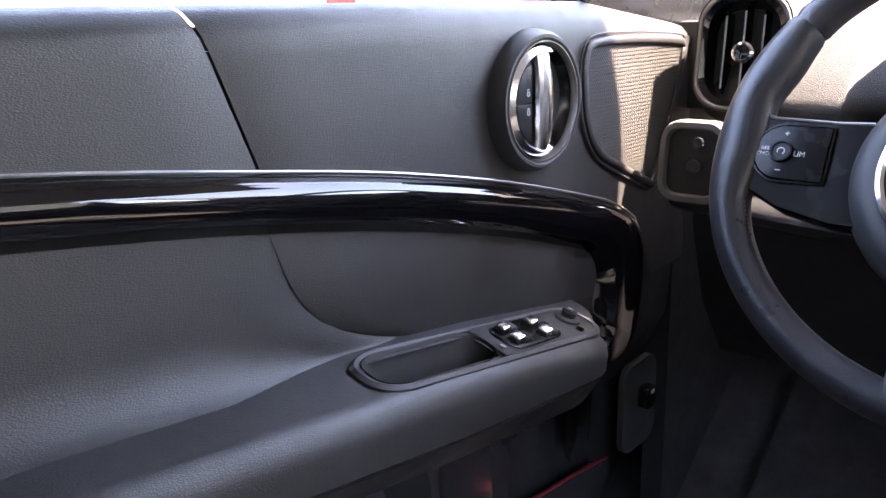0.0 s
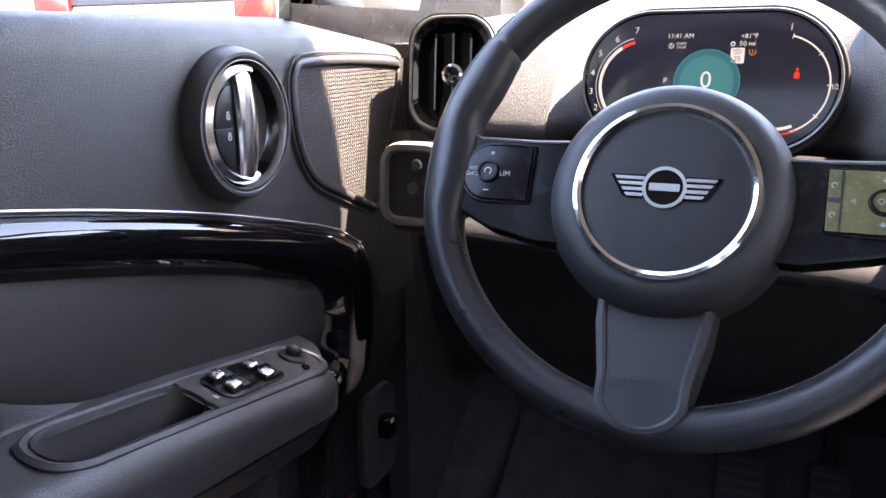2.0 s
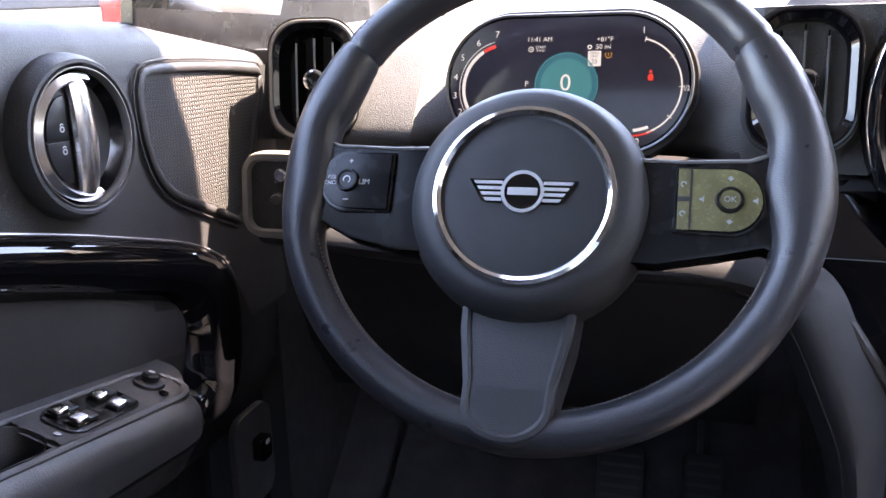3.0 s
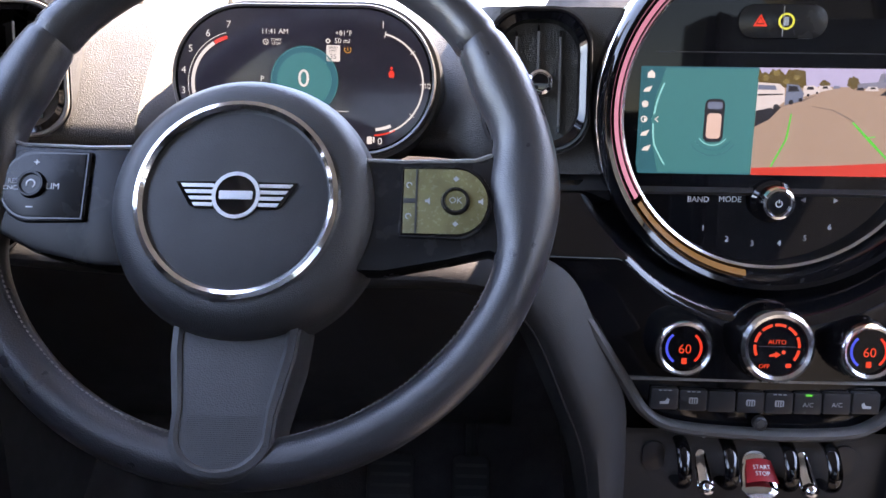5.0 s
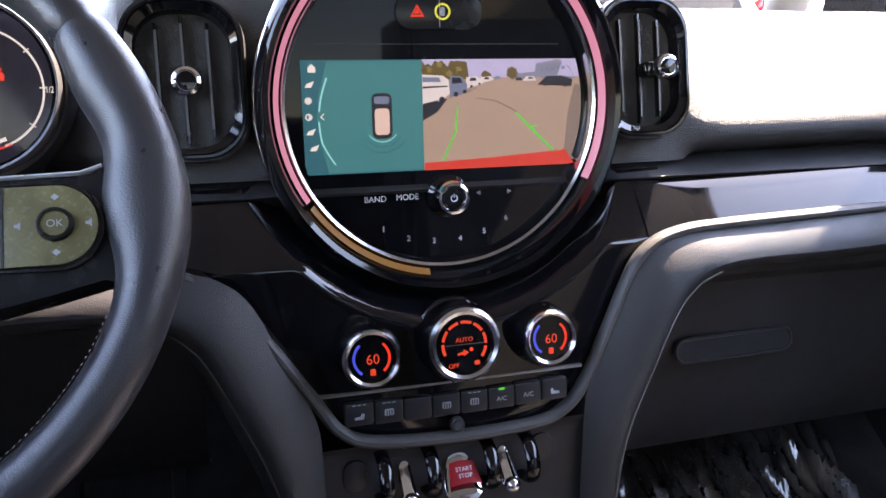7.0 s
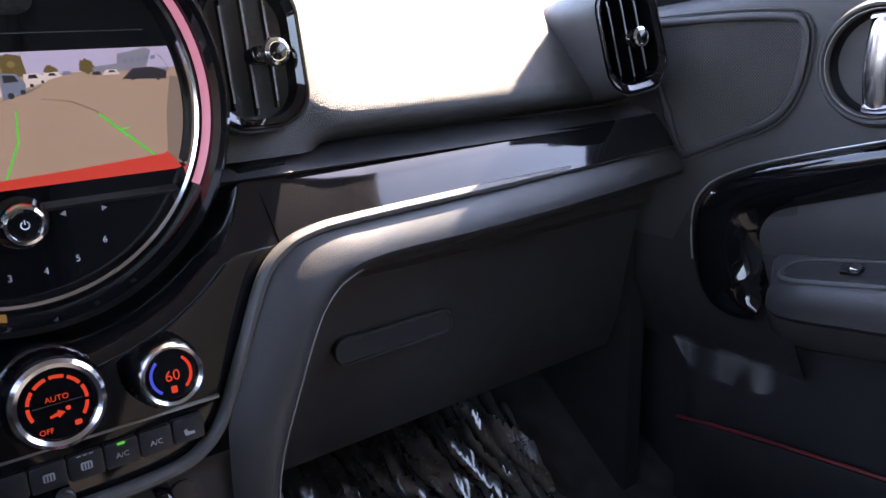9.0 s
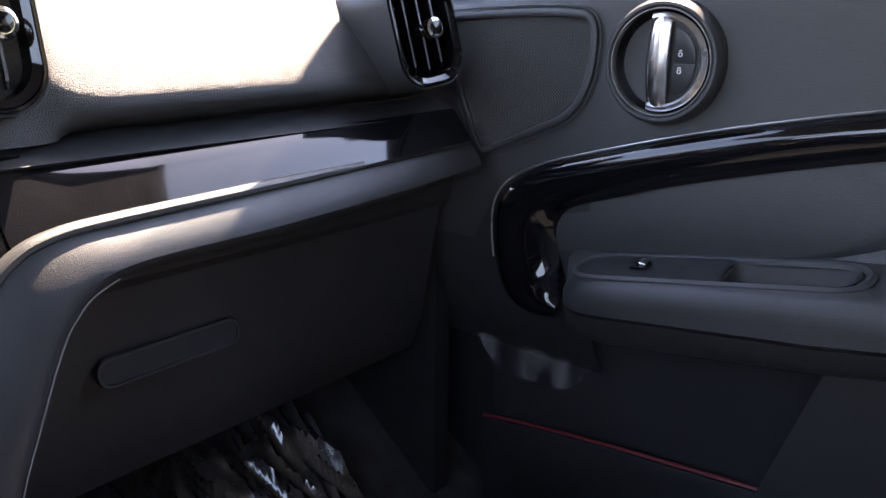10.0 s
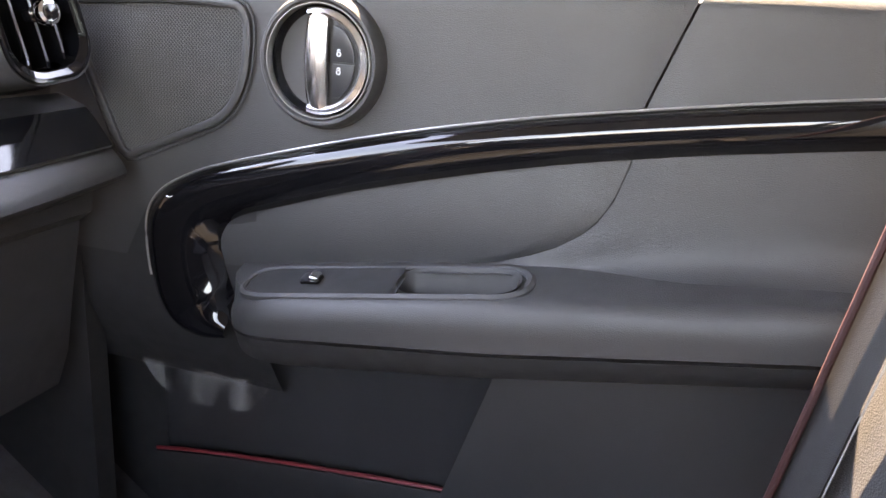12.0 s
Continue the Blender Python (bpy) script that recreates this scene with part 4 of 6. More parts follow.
def build_vent(x, y, z, w, h, knob, lean, turn, label, reach=0.0, rim=None, edge=None):
    v = thing("air_vent", (x, y, z - h / 2), label, "air vent", "dashboard air vents")
    m = Matrix.Translation((x, y, z)) @ pose(0, 0, 0, 0, 0, turn) @ frame_at((0, 0, 0), (1, 0, 0), (0, 0.18, 1)) @ pose(0, 0, 0, 0, 0, lean)
    o = rrect(w + 0.020, h + 0.018, w * 0.46, 8)
    pod = rrect(w + (0.015 if rim else 0.012), h + 0.013, w * 0.42, 8)
    inn = rrect(w - 0.004, h - 0.004, w * 0.38, 8)
    rows = [[m @ Vector((p.x, p.y, -0.09)), m @ Vector((p.x, p.y, -0.012)), m @ Vector((p.x * 0.97, p.y * 0.975, -0.001)), m @ Vector((q.x * 1.03, q.y * 1.03, 0.004)), m @ Vector((q.x, q.y, 0.003))] for p, q in zip(o, pod)]
    part("vent_pod", loft(rows, close_u=True), SOFT, v, "soft black vent surround")
    part("bright_rim", ring_band(pod, rrect(w + 0.006, h + 0.006, w * 0.40, 8), m, 0.002, 0.006), rim or GLOSS, v, "satin rim" if rim else "gloss black rim")
    rows = [[m @ Vector((p.x, p.y, 0.003)), m @ Vector((p.x * 0.97 + q.x * 0.03, p.y * 0.97 + q.y * 0.03, 0.0055)), m @ Vector((q.x, q.y, 0.002)), m @ Vector((q.x * 0.93, q.y * 0.95, -0.035))] for p, q in zip(rrect(w + 0.006, h + 0.006, w * 0.40, 8), inn)]
    part("vent_tunnel", loft(rows, close_u=True), GLOSS, v, "gloss black vent tunnel")
    part("vent_back", slab(grow([(p.x, p.y) for p in inn], -0.003), m, 0.001, z=-0.034), DARK, v)
    for k in range(-1, 2):
        xx = k * w * 0.25
        hh = h * (0.90 if k == 0 else 0.80)
        bl = prism([m @ Vector((xx - 0.0009, -hh / 2, -0.004)), m @ Vector((xx + 0.0009, -hh / 2, -0.004)), m @ Vector((xx + 0.0035 + knob * 0.02, -hh / 2, -0.028)), m @ Vector((xx + 0.0017 + knob * 0.02, -hh / 2, -0.028))],
                   m.to_3x3() @ Vector((0, hh, 0)))
        sl = part("slat", bl, GLOSS, v, "vertical gloss slat with a bright edge", smooth=False)
        part("slat_edge", prism([m @ Vector((xx - 0.0009, -hh * 0.44, -0.0038)), m @ Vector((xx + 0.0009, -hh * 0.44, -0.0038)), m @ Vector((xx + 0.0009, -hh * 0.44, -0.0028)), m @ Vector((xx - 0.0009, -hh * 0.44, -0.0028))], m.to_3x3() @ Vector((0, hh * 0.88, 0))), edge or SLATEDGE, sl, smooth=False)
    km = m @ Matrix.Translation((knob * 0.6, -0.002, 0)) @ pose(0, 0, 0, 0, 900 * knob * reach, 0) @ Matrix.Translation((0, 0, reach))
    if reach:
        part("knob_stem", slab(rrect(0.020, 0.013, 0.005), m @ Matrix.Translation((knob * 0.3, -0.002, 0)), reach + 0.004, 0.003, z=-0.006, seg=3), GLOSS, v, "gloss black stem of the knob")
    kb = part("knob", lathe([(0.0045, -0.02), (0.006, -0.004), (0.0105, 0.0), (0.0115, 0.004), (0.0105, 0.008), (0.008, 0.0095), (0.0075, 0.0085), (0.0, 0.0085)], km, 28), CHROME, v, "round chrome airflow knob")
    part("knob_cap", slab(disc(0.0070, 24), km, 0.0012, 0.0004, z=0.0083), GLOSS, kb)
    return v


# ---- steering wheel ----
def build_wheel():
    c27, s27 = math.cos(radians(27)), math.sin(radians(27))
    W = frame_at((-0.392, -0.056, 0.735), (1, 0, 0), (0, s27, c27))
    wheel = thing("steering_wheel", (-0.392, -0.02, 0.70), "black leather three-spoke steering wheel with chrome ring", "steering wheel")
    cx, cy, R = 0.0035, 0.0108, 0.1729
    n = 240
    rows = []
    for k in range(n):
        a = 360 * k / n
        al = a if a <= 180 else a - 360
        up = min(abs(al - 24), abs(al - 156))
        grip = math.exp(-(up / 11) ** 2)
        spoke = math.exp(-(min(abs(al), abs(abs(al) - 180)) / 12) ** 2)
        r1 = 0.0149 + 0.0046 * grip + (0.0080 if abs(al) < 90 else 0.0062) * spoke
        r2 = 0.0170 + 0.0015 * grip
        seam = min(abs(al - 36), abs(al - 144))
        if seam < 1.3:
            r1, r2 = r1 - 0.0016, r2 - 0.0016
        rc = R - 0.0042 * grip - (0.0054 if abs(al) < 90 else 0.0072) * spoke
        ca, sa = math.cos(radians(a)), math.sin(radians(a))
        row = []
        for j in range(18):
            b = 2 * math.pi * j / 18
            rr = rc + r1 * math.cos(b)
            row.append(W @ Vector((cx + (rr + 0.0055 * abs(ca)) * ca, cy + rr * sa, -0.004 + r2 * math.sin(b))))
        rows.append(row)
    rim = part("rim", loft(rows, close_u=True, close_v=True), LEATHER, wheel, "black stitched leather rim")
    # stitches on the inside of the rim
    bm = bmesh.new()
    for k in range(190):
        a = 148 + (392 - 148) * k / 189
        if 172 < a < 196 or 344 < a < 368 or 258 < a < 282:
            continue
        ca, sa = math.cos(radians(a)), math.sin(radians(a))
        r = R - 0.0146
        o = Vector((cx + (r + 0.0055 * abs(ca)) * ca, cy + r * sa, 0.0035))
        t = Vector((-sa, ca, 0)) * 0.0008
        u = Vector((ca, sa, 0)) * 0.0002 + Vector((0, 0, 0.0006))
        vs = [bm.verts.new(W @ (o + e)) for e in (-t - u, t - u, t + u, -t + u)]
        f = [bm.verts.new(W @ (o + e - Vector((ca, sa, 0)) * 0.0003)) for e in (-t - u, t - u, t + u, -t + u)]
        bm.faces.new(f)
        for q in range(4):
            bm.faces.new((vs[q], vs[(q + 1) % 4], f[(q + 1) % 4], f[q]))
    tagged(part("stitching", bm, THREAD, rim, "pale stitching on the inner rim", smooth=False), kind="stuff")
    # hub
    H = W @ Matrix.Translation((0.0, -0.0035, 0))
    hub = part("hub", lathe([(0.052, 0.0145), (0.057, 0.0155), (0.0675, 0.0165), (0.0755, 0.0125), (0.0820, 0.005), (0.0860, -0.006), (0.0872, -0.022), (0.0865, -0.040), (0.081, -0.055), (0.060, -0.062)], H, 64), SOFT, wheel, "round grained airbag hub")
    part("chrome_ring", lathe([(0.0568, 0.0140), (0.0573, 0.0185), (0.0598, 0.0205), (0.0626, 0.0195), (0.0645, 0.0150)], H, 72), CHROME, hub, "polished chrome ring")
    part("pad", lathe([(0.0, 0.0175), (0.03, 0.0172), (0.051, 0.0165), (0.0557, 0.0155), (0.0570, 0.0130)], H, 64), DARK, hub, "smooth black airbag pad")
    B = H @ Matrix.Translation((0, 0.0015, 0.0178))
    badge = part("badge", slab(arc_band(0.0125, 0.0148, 0, 360, 40), B, 0.0016, z=0), BADGE, hub, "silver winged badge with a plain bar")
    part("badge_disc", slab(disc(0.0126), B, 0.0008), GLOSS, badge)
    part("badge_bar", slab(rrect(0.0205, 0.0052, 0.0008), B, 0.0008, z=0.0008), BADGE, badge)
    for s in (-1, 1):
        part("wing_field", slab([(s * 0.0135, 0.0085), (s * 0.0375, 0.0082), (s * 0.0285, -0.0065), (s * 0.0245, -0.0085), (s * 0.0135, -0.0085)], B, 0.0006), GLOSS, badge)
        for k in range(4):
            y = 0.0060 - 0.0040 * k
            x1 = 0.0345 - 0.0026 * k
            part("wing_bar", slab([(s * 0.0140, y + 0.0011), (s * x1, y + 0.0011), (s * (x1 - 0.0016), y - 0.0011), (s * 0.0140, y - 0.0011)], B, 0.0007, z=0.0006), BADGE, badge)
    # spokes and switch pods
    for s in (-1, 1):
        dy = 0.0 if s > 0 else 0.006
        out = [(s * 0.055, 0.028 + dy), (s * 0.10, 0.0270 + dy), (s * 0.150, 0.0285 + dy), (s * 0.163, 0.036 + dy), (s * 0.168, -0.035), (s * 0.155, -0.030 + dy), (s * 0.13, -0.036), (s * 0.09, -0.044), (s * 0.055, -0.044)]
        sp = part("spoke", slab(out, W, 0.024, 0.003, z=-0.022), SWITCH, wheel, "gloss edged black spoke")
        part("spoke_edge", tube([W @ Vector((s * x, y + dy, 0.0015)) for x, y in ((0.075, 0.0275), (0.10, 0.0268), (0.145, 0.0282), (0.156, 0.032))], 0.0014, n=6, up=(0, -1, 0)), SATIN, sp, "satin upper edge of the spoke")
        x0, x1, h = (0.101, 0.1535, 0.0208)
        pod = [(s * x0, h + dy), (s * (x1 - h * 0.95), h + dy)] + [(s * (x1 - h * 0.95 + h * 0.95 * math.cos(radians(a))), dy + h * math.sin(radians(a))) for a in range(80, -81, -10)] + [(s * (x1 - h * 0.95), -h + dy), (s * x0, -h + dy)]
        pd = part("switch_pod", slab(grow(pod, 0.003), W, 0.004, 0.0012, z=0.001), SWITCH, sp, "rounded switch pod surround")
        part("face_gap", slab(grow(pod, 0.0012), W, 0.0012, z=0.0045), GLOSS, pd)
        fc = part("switch_face", slab(pod, W, 0.003, 0.0006, z=0.0035), SHEENED if s > 0 else SWITCH, pd, "gloss black multifunction switches")
        kc = (s * 0.1335, dy + 0.000)
        K = W @ Matrix.Translation((kc[0], kc[1], 0))
        part("ring_button", lathe([(0.0, 0.0085), (0.0062, 0.0085), (0.0068, 0.0095), (0.0080, 0.0095), (0.0086, 0.0065)], K, 28), SHEENED if s > 0 else KEYPLASTIC, fc, "round centre button")
        part("button_rim", lathe([(0.0064, 0.0086), (0.0068, 0.0100), (0.0082, 0.0100), (0.0090, 0.0066)], K, 28), SWITCH, fc)
        if s > 0:
            part("divider", slab([(0.1085, h), (0.1097, h), (0.1097, -h), (0.1085, -h)], W, 0.0005, z=0.0065), DARK, fc)
            part("divider", slab([(0.101, 0.0015), (0.1085, 0.0015), (0.1085, -0.0015), (0.101, -0.0015)], W, 0.0005, z=0.0065), DARK, fc)
            text("OK", 0.0055, K, GREYPRINT, fc, z=0.0086)
            for ox, oy, pts in ((0, 0.0145, None), (0, -0.0145, None)):
                part("symbol", slab([(p.x * (1 if k % 7 else 1.2), p.y) for k, p in enumerate(disc(0.0018, 4))], K @ Matrix.Translation((ox, oy, 0)), 0.0003, z=0.0066), GREYPRINT, fc)
            for sx in (-1, 1):
                part("symbol", slab([(sx * 0.0165 - 0.0024, 0.0008), (sx * 0.0165 - 0.0010, 0.0008), (sx * 0.0165 + 0.0006, 0.0024), (sx * 0.0165 + 0.0006, -0.0024), (sx * 0.0165 - 0.0010, -0.0008), (sx * 0.0165 - 0.0024, -0.0008)], K, 0.0003, z=0.0066), GREYPRINT, fc)
            for sy in (-1, 1):
                part("symbol", slab(arc_band(0.0012, 0.002, 0, 270, 10, 0.1045, sy * 0.010), W, 0.0003, z=0.0066), GREYPRINT, fc)
        else:
            text("RES", 0.0042, K, WHITE, fc, z=0.0067).data.transform(Matrix.Translation((W.to_3x3() @ Vector((-0.0128, 0.0022, 0)))))
            text("CNCL", 0.0042, K, WHITE, fc, z=0.0067).data.transform(Matrix.Translation((W.to_3x3() @ Vector((-0.0132, -0.0022, 0)))))
            text("LIM", 0.0058, K, WHITE, fc, z=0.0067).data.transform(Matrix.Translation((W.to_3x3() @ Vector((0.0132, -0.001, 0)))))
            text("+", 0.0075, K, WHITE, fc, z=0.0067).data.transform(Matrix.Translation((W.to_3x3() @ Vector((0.001, 0.0145, 0)))))
            part("symbol", slab(rrect(0.0045, 0.0008, 0.0003), K @ Matrix.Translation((0, -0.0145, 0)), 0.0003, z=0.0066), WHITE, fc)
            part("symbol", slab(arc_band(0.0022, 0.0031, -60, 210, 14), K, 0.0003, z=0.0086), WHITE, fc)
    # lower spoke
    def u_shape(wt, wb, top, bot, n=14):
        pts = [(wt, top), (wt * 0.80 + wb * 0.20, top - (top - bot) * 0.25), (wb, top - (top - bot) * 0.62)]
        ctr = bot + wb * 0.75
        pts += [(wb * math.cos(radians(a)), ctr + wb * 0.75 * math.sin(radians(a))) for a in range(-12, -169, -12)]
        pts += [(-x, y) for x, y in pts[:3]][::-1]
        return pts

    W2 = W @ Matrix.Translation((0, -0.165, 0.0055)) @ pose(0, 0, 0, -13, 0, 0) @ Matrix.Translation((0, 0.165, 0))
    ls = part("lower_spoke", slab(u_shape(0.041, 0.0315, -0.070, -0.1725), W2, 0.040, 0.004, z=-0.032, seg=3), SOFT, wheel, "black U-shaped lower spoke")
    rows = [[W2 @ Vector((x, y, 0.0072)), W2 @ Vector((x, y, 0.0100)), W2 @ Vector((x * 0.90, y + 0.003, 0.0112)), W2 @ Vector((x * 0.84, y + 0.005, 0.0098)), W2 @ Vector((x * 0.83, y + 0.0055, 0.0076))] for x, y in u_shape(0.039, 0.0300, -0.074, -0.1705)]
    part("spoke_frame", loft(rows), LOWER, ls, "satin black frame of the lower spoke")
    bm = slab(u_shape(0.032, 0.0250, -0.080, -0.1645), W2, 0.0005, z=0.0080)
    for k in range(24):
        v = -0.163 + 0.0012 * k
        half = 0.021 * math.sqrt(max(0.05, 1 - ((v + 0.145) / 0.0205) ** 2)) if v < -0.145 else 0.021
        o = [W2 @ Vector(p) for p in ((-half, v, 0.0085), (half, v, 0.0085), (half, v + 0.0004, 0.0087), (-half, v + 0.0004, 0.0087), (-half, v + 0.0008, 0.0085), (half, v + 0.0008, 0.0085))]
        q = [bm.verts.new(p) for p in o]
        bm.faces.new((q[0], q[1], q[2], q[3]))
        bm.faces.new((q[3], q[2], q[5], q[4]))
    part("spoke_inlay", bm, LOWER, ls, "ribbed black inlay")
    # stalks behind the wheel
    for s in (-1, 1):
        st = thing("column_stalk", (-0.392 + s * 0.06, 0.03, 0.70), "black steering column stalk behind the wheel", "stalk", "column stalks")
        p = [(-0.392 + s * 0.05, 0.045, 0.695), (-0.392 + s * 0.12, 0.04, 0.698 if s < 0 else 0.715), (-0.392 + s * 0.188, 0.03, 0.702 if s < 0 else 0.730)]
        part("lever", tube(p, [0.008, 0.010, 0.012], [0.006, 0.008, 0.010], 12), DARK, st)
    return wheel


# ---- instrument cluster ----
def build_cluster():
    cl = thing("instrument_cluster", (-0.392, 0.18, 0.74), "glossy oval digital instrument cluster, lit", "instrument cluster")
    M = frame_at((-0.3945, 0.150, 0.801), (1, 0, 0), (0, 0.16, 1))
    o = rrect(0.226, 0.126, 0.0625, 14)
    hood = rrect(0.240, 0.140, 0.069, 14)
    rows = [[M @ Vector((p.x, p.y, -0.10)), M @ Vector((p.x, p.y, -0.022)), M @ Vector((p.x * 0.98, p.y * 0.98, -0.012)), M @ Vector((q.x * 1.02, q.y * 1.02, -0.012))] for p, q in zip(hood, o)]
    part("hood", loft(rows, close_u=True), SOFT, cl, "soft black pod behind the cluster")
    rows = [[M @ Vector((p.x * 1.01, p.y * 1.015, -0.03)), M @ Vector((p.x * 1.008, p.y * 1.012, 0.002)), M @ Vector((p.x, p.y, 0.0035)), M @ Vector((p.x * 0.985, p.y * 0.972, 0.0018))] for p in o]
    part("bezel", loft(rows, close_u=True), SLATEDGE, cl, "thin dull metal bezel")
    sc = part("screen", slab(rrect(0.2245, 0.1245, 0.0615, 14), M, 0.004, z=-0.003), SCREENGLASS, cl, "dark cluster screen with lit gauges")
    part("screen_field", slab(rrect(0.218, 0.119, 0.0585, 14), M, 0.0004, z=0.001), DIMSCREEN, sc)

    def at(x, y):
        return M @ Matrix.Translation((x, y, 0.0016))

    def dial(material, r0, r1, a0, a1, x=0.0, y=0.0, n=28):
        part("gauge_mark", slab(arc_band(r0, r1, a0, a1, n, x, y), M, 0.0003, z=0.0016), material, sc, smooth=False)

    lx, ly = -0.056, -0.004
    dial(L_WHITE, 0.0385, 0.0415, 122, 235, lx, ly)
    dial(L_WHITE, 0.0438, 0.0443, 104, 235, lx, ly)
    dial(L_RED, 0.0385, 0.0415, 104, 121, lx, ly)
    for num, x, y in (("7", -0.0646, 0.0456), ("6", -0.0825, 0.0380), ("5", -0.0977, 0.0250), ("4", -0.1040, 0.0068), ("3", -0.1045, -0.0106), ("2", -0.099, -0.026), ("1", -0.088, -0.038)):
        text(num, 0.0085, at(x, y), L_WHITE, sc, z=0.0)
    rx, ry = 0.060, -0.003
    dial(L_WHITE, 0.0425, 0.0440, -70, 76, rx, ry)
    dial(L_RED, 0.0430, 0.0445, -88, -64, rx, ry)
    dial(L_WHITE, 0.0375, 0.0402, -86, -66, rx, ry, 8)
    for a in (76, 38, 0, -38):
        ca, sa = math.cos(radians(a)), math.sin(radians(a))
        part("gauge_mark", slab([(rx + 0.0405 * ca - 0.0004 * sa, ry + 0.0405 * sa + 0.0004 * ca), (rx + 0.0455 * ca - 0.0004 * sa, ry + 0.0455 * sa + 0.0004 * ca), (rx + 0.0455 * ca + 0.0004 * sa, ry + 0.0455 * sa - 0.0004 * ca), (rx + 0.0405 * ca + 0.0004 * sa, ry + 0.0405 * sa - 0.0004 * ca)], M, 0.0003, z=0.0018), L_WHITE, sc, smooth=False)
    text("1", 0.0085, at(0.0685, 0.0465), L_WHITE, sc, z=0.0)
    text("1/2", 0.0065, at(0.1070, -0.0045), L_WHITE, sc, z=0.0, narrow=0.7)
    text("0", 0.0085, at(0.0665, -0.0520), L_WHITE, sc, z=0.0)
    part("fuel_symbol", slab(rrect(0.0045, 0.0065, 0.001), at(0.0575, -0.0510), 0.0003), L_WHITE, sc)
    part("fuel_symbol", slab(rrect(0.0014, 0.0050, 0.0005), at(0.0612, -0.0505), 0.0003), L_WHITE, sc)
    # centre disc
    dx, dy = 0.001, -0.0008
    part("speed_disc", slab(disc(0.0292), at(dx, dy), 0.0003), L_TEAL2, sc)
    part("speed_ring", slab(arc_band(0.0282, 0.0292, -35, 215, 40), at(dx, dy), 0.0003, z=0.0005), L_TEAL, sc, smooth=False)
    part("speed_disc", slab(disc(0.0236), at(dx, dy), 0.0003, z=0.0005), L_TEAL, sc)
    text("0", 0.0215, at(dx - 0.0005, dy + 0.001), L_WHITE, sc, z=0.0012)
    text("mph", 0.0052, at(dx, dy - 0.0125), L_WHITE, sc, z=0.0012)
    text("P", 0.0070, at(-0.0357, 0.0), L_WHITE, sc, z=0.0)
    text("11:41 AM", 0.0060, at(-0.0247, 0.0402), L_WHITE, sc, z=0.0)
    text("+81°F", 0.0060, at(0.0346, 0.0393), L_WHITE, sc, z=0.0)
    text("50 mi", 0.0060, at(0.0335, 0.0328), L_WHITE, sc, z=0.0)
    part("camera_symbol", slab(arc_band(0.0011, 0.0021, 0, 360, 14), at(0.0212, 0.0328), 0.0003), L_WHITE, sc, smooth=False)
    part("status_symbol", slab(arc_band(0.0019, 0.0025, 0, 360, 16), at(-0.0325, 0.0315), 0.0003), L_WHITE, sc, smooth=False)
    text("A", 0.0034, at(-0.0325, 0.0315), L_WHITE, sc, z=0.0)
    text("START", 0.0032, at(-0.0235, 0.0333), L_WHITE, sc, z=0.0)
    text("STOP", 0.0032, at(-0.0235, 0.0300), L_WHITE, sc, z=0.0)
    part("speed_sign", slab(rrect(0.0118, 0.0137, 0.0012), at(0.0258, 0.0224), 0.0003), L_WHITE, sc)
    text("35", 0.0060, at(0.0258, 0.0195), DARK, sc, z=0.0006)
    text("SPEED", 0.0029, at(0.0258, 0.0270), DARK, sc, z=0.0006)
    text("LIMIT", 0.0029, at(0.0258, 0.0242), DARK, sc, z=0.0006)
    part("tyre_symbol", slab(arc_band(0.0024, 0.0032, -215, 35, 14), at(0.0382, 0.0258), 0.0003), L_AMBER, sc, smooth=False)
    part("tyre_symbol", slab(rrect(0.0007, 0.003, 0.0002), at(0.0382, 0.0262), 0.0003), L_AMBER, sc)
    part("belt_symbol", slab(disc(0.0013, 12), at(0.0760, 0.0105), 0.0003), L_RED, sc)
    part("belt_symbol", slab([(-0.0020, -0.0035), (0.0020, -0.0035), (0.0026, 0.0), (0.0012, 0.0024), (-0.0012, 0.0024), (-0.0026, 0.0)], at(0.0760, 0.0060), 0.0003), L_RED, sc)
    part("trip_line", slab(rrect(0.016, 0.0006, 0.0002), at(0.0315, -0.0266), 0.0003), L_WHITE, sc)
    return cl


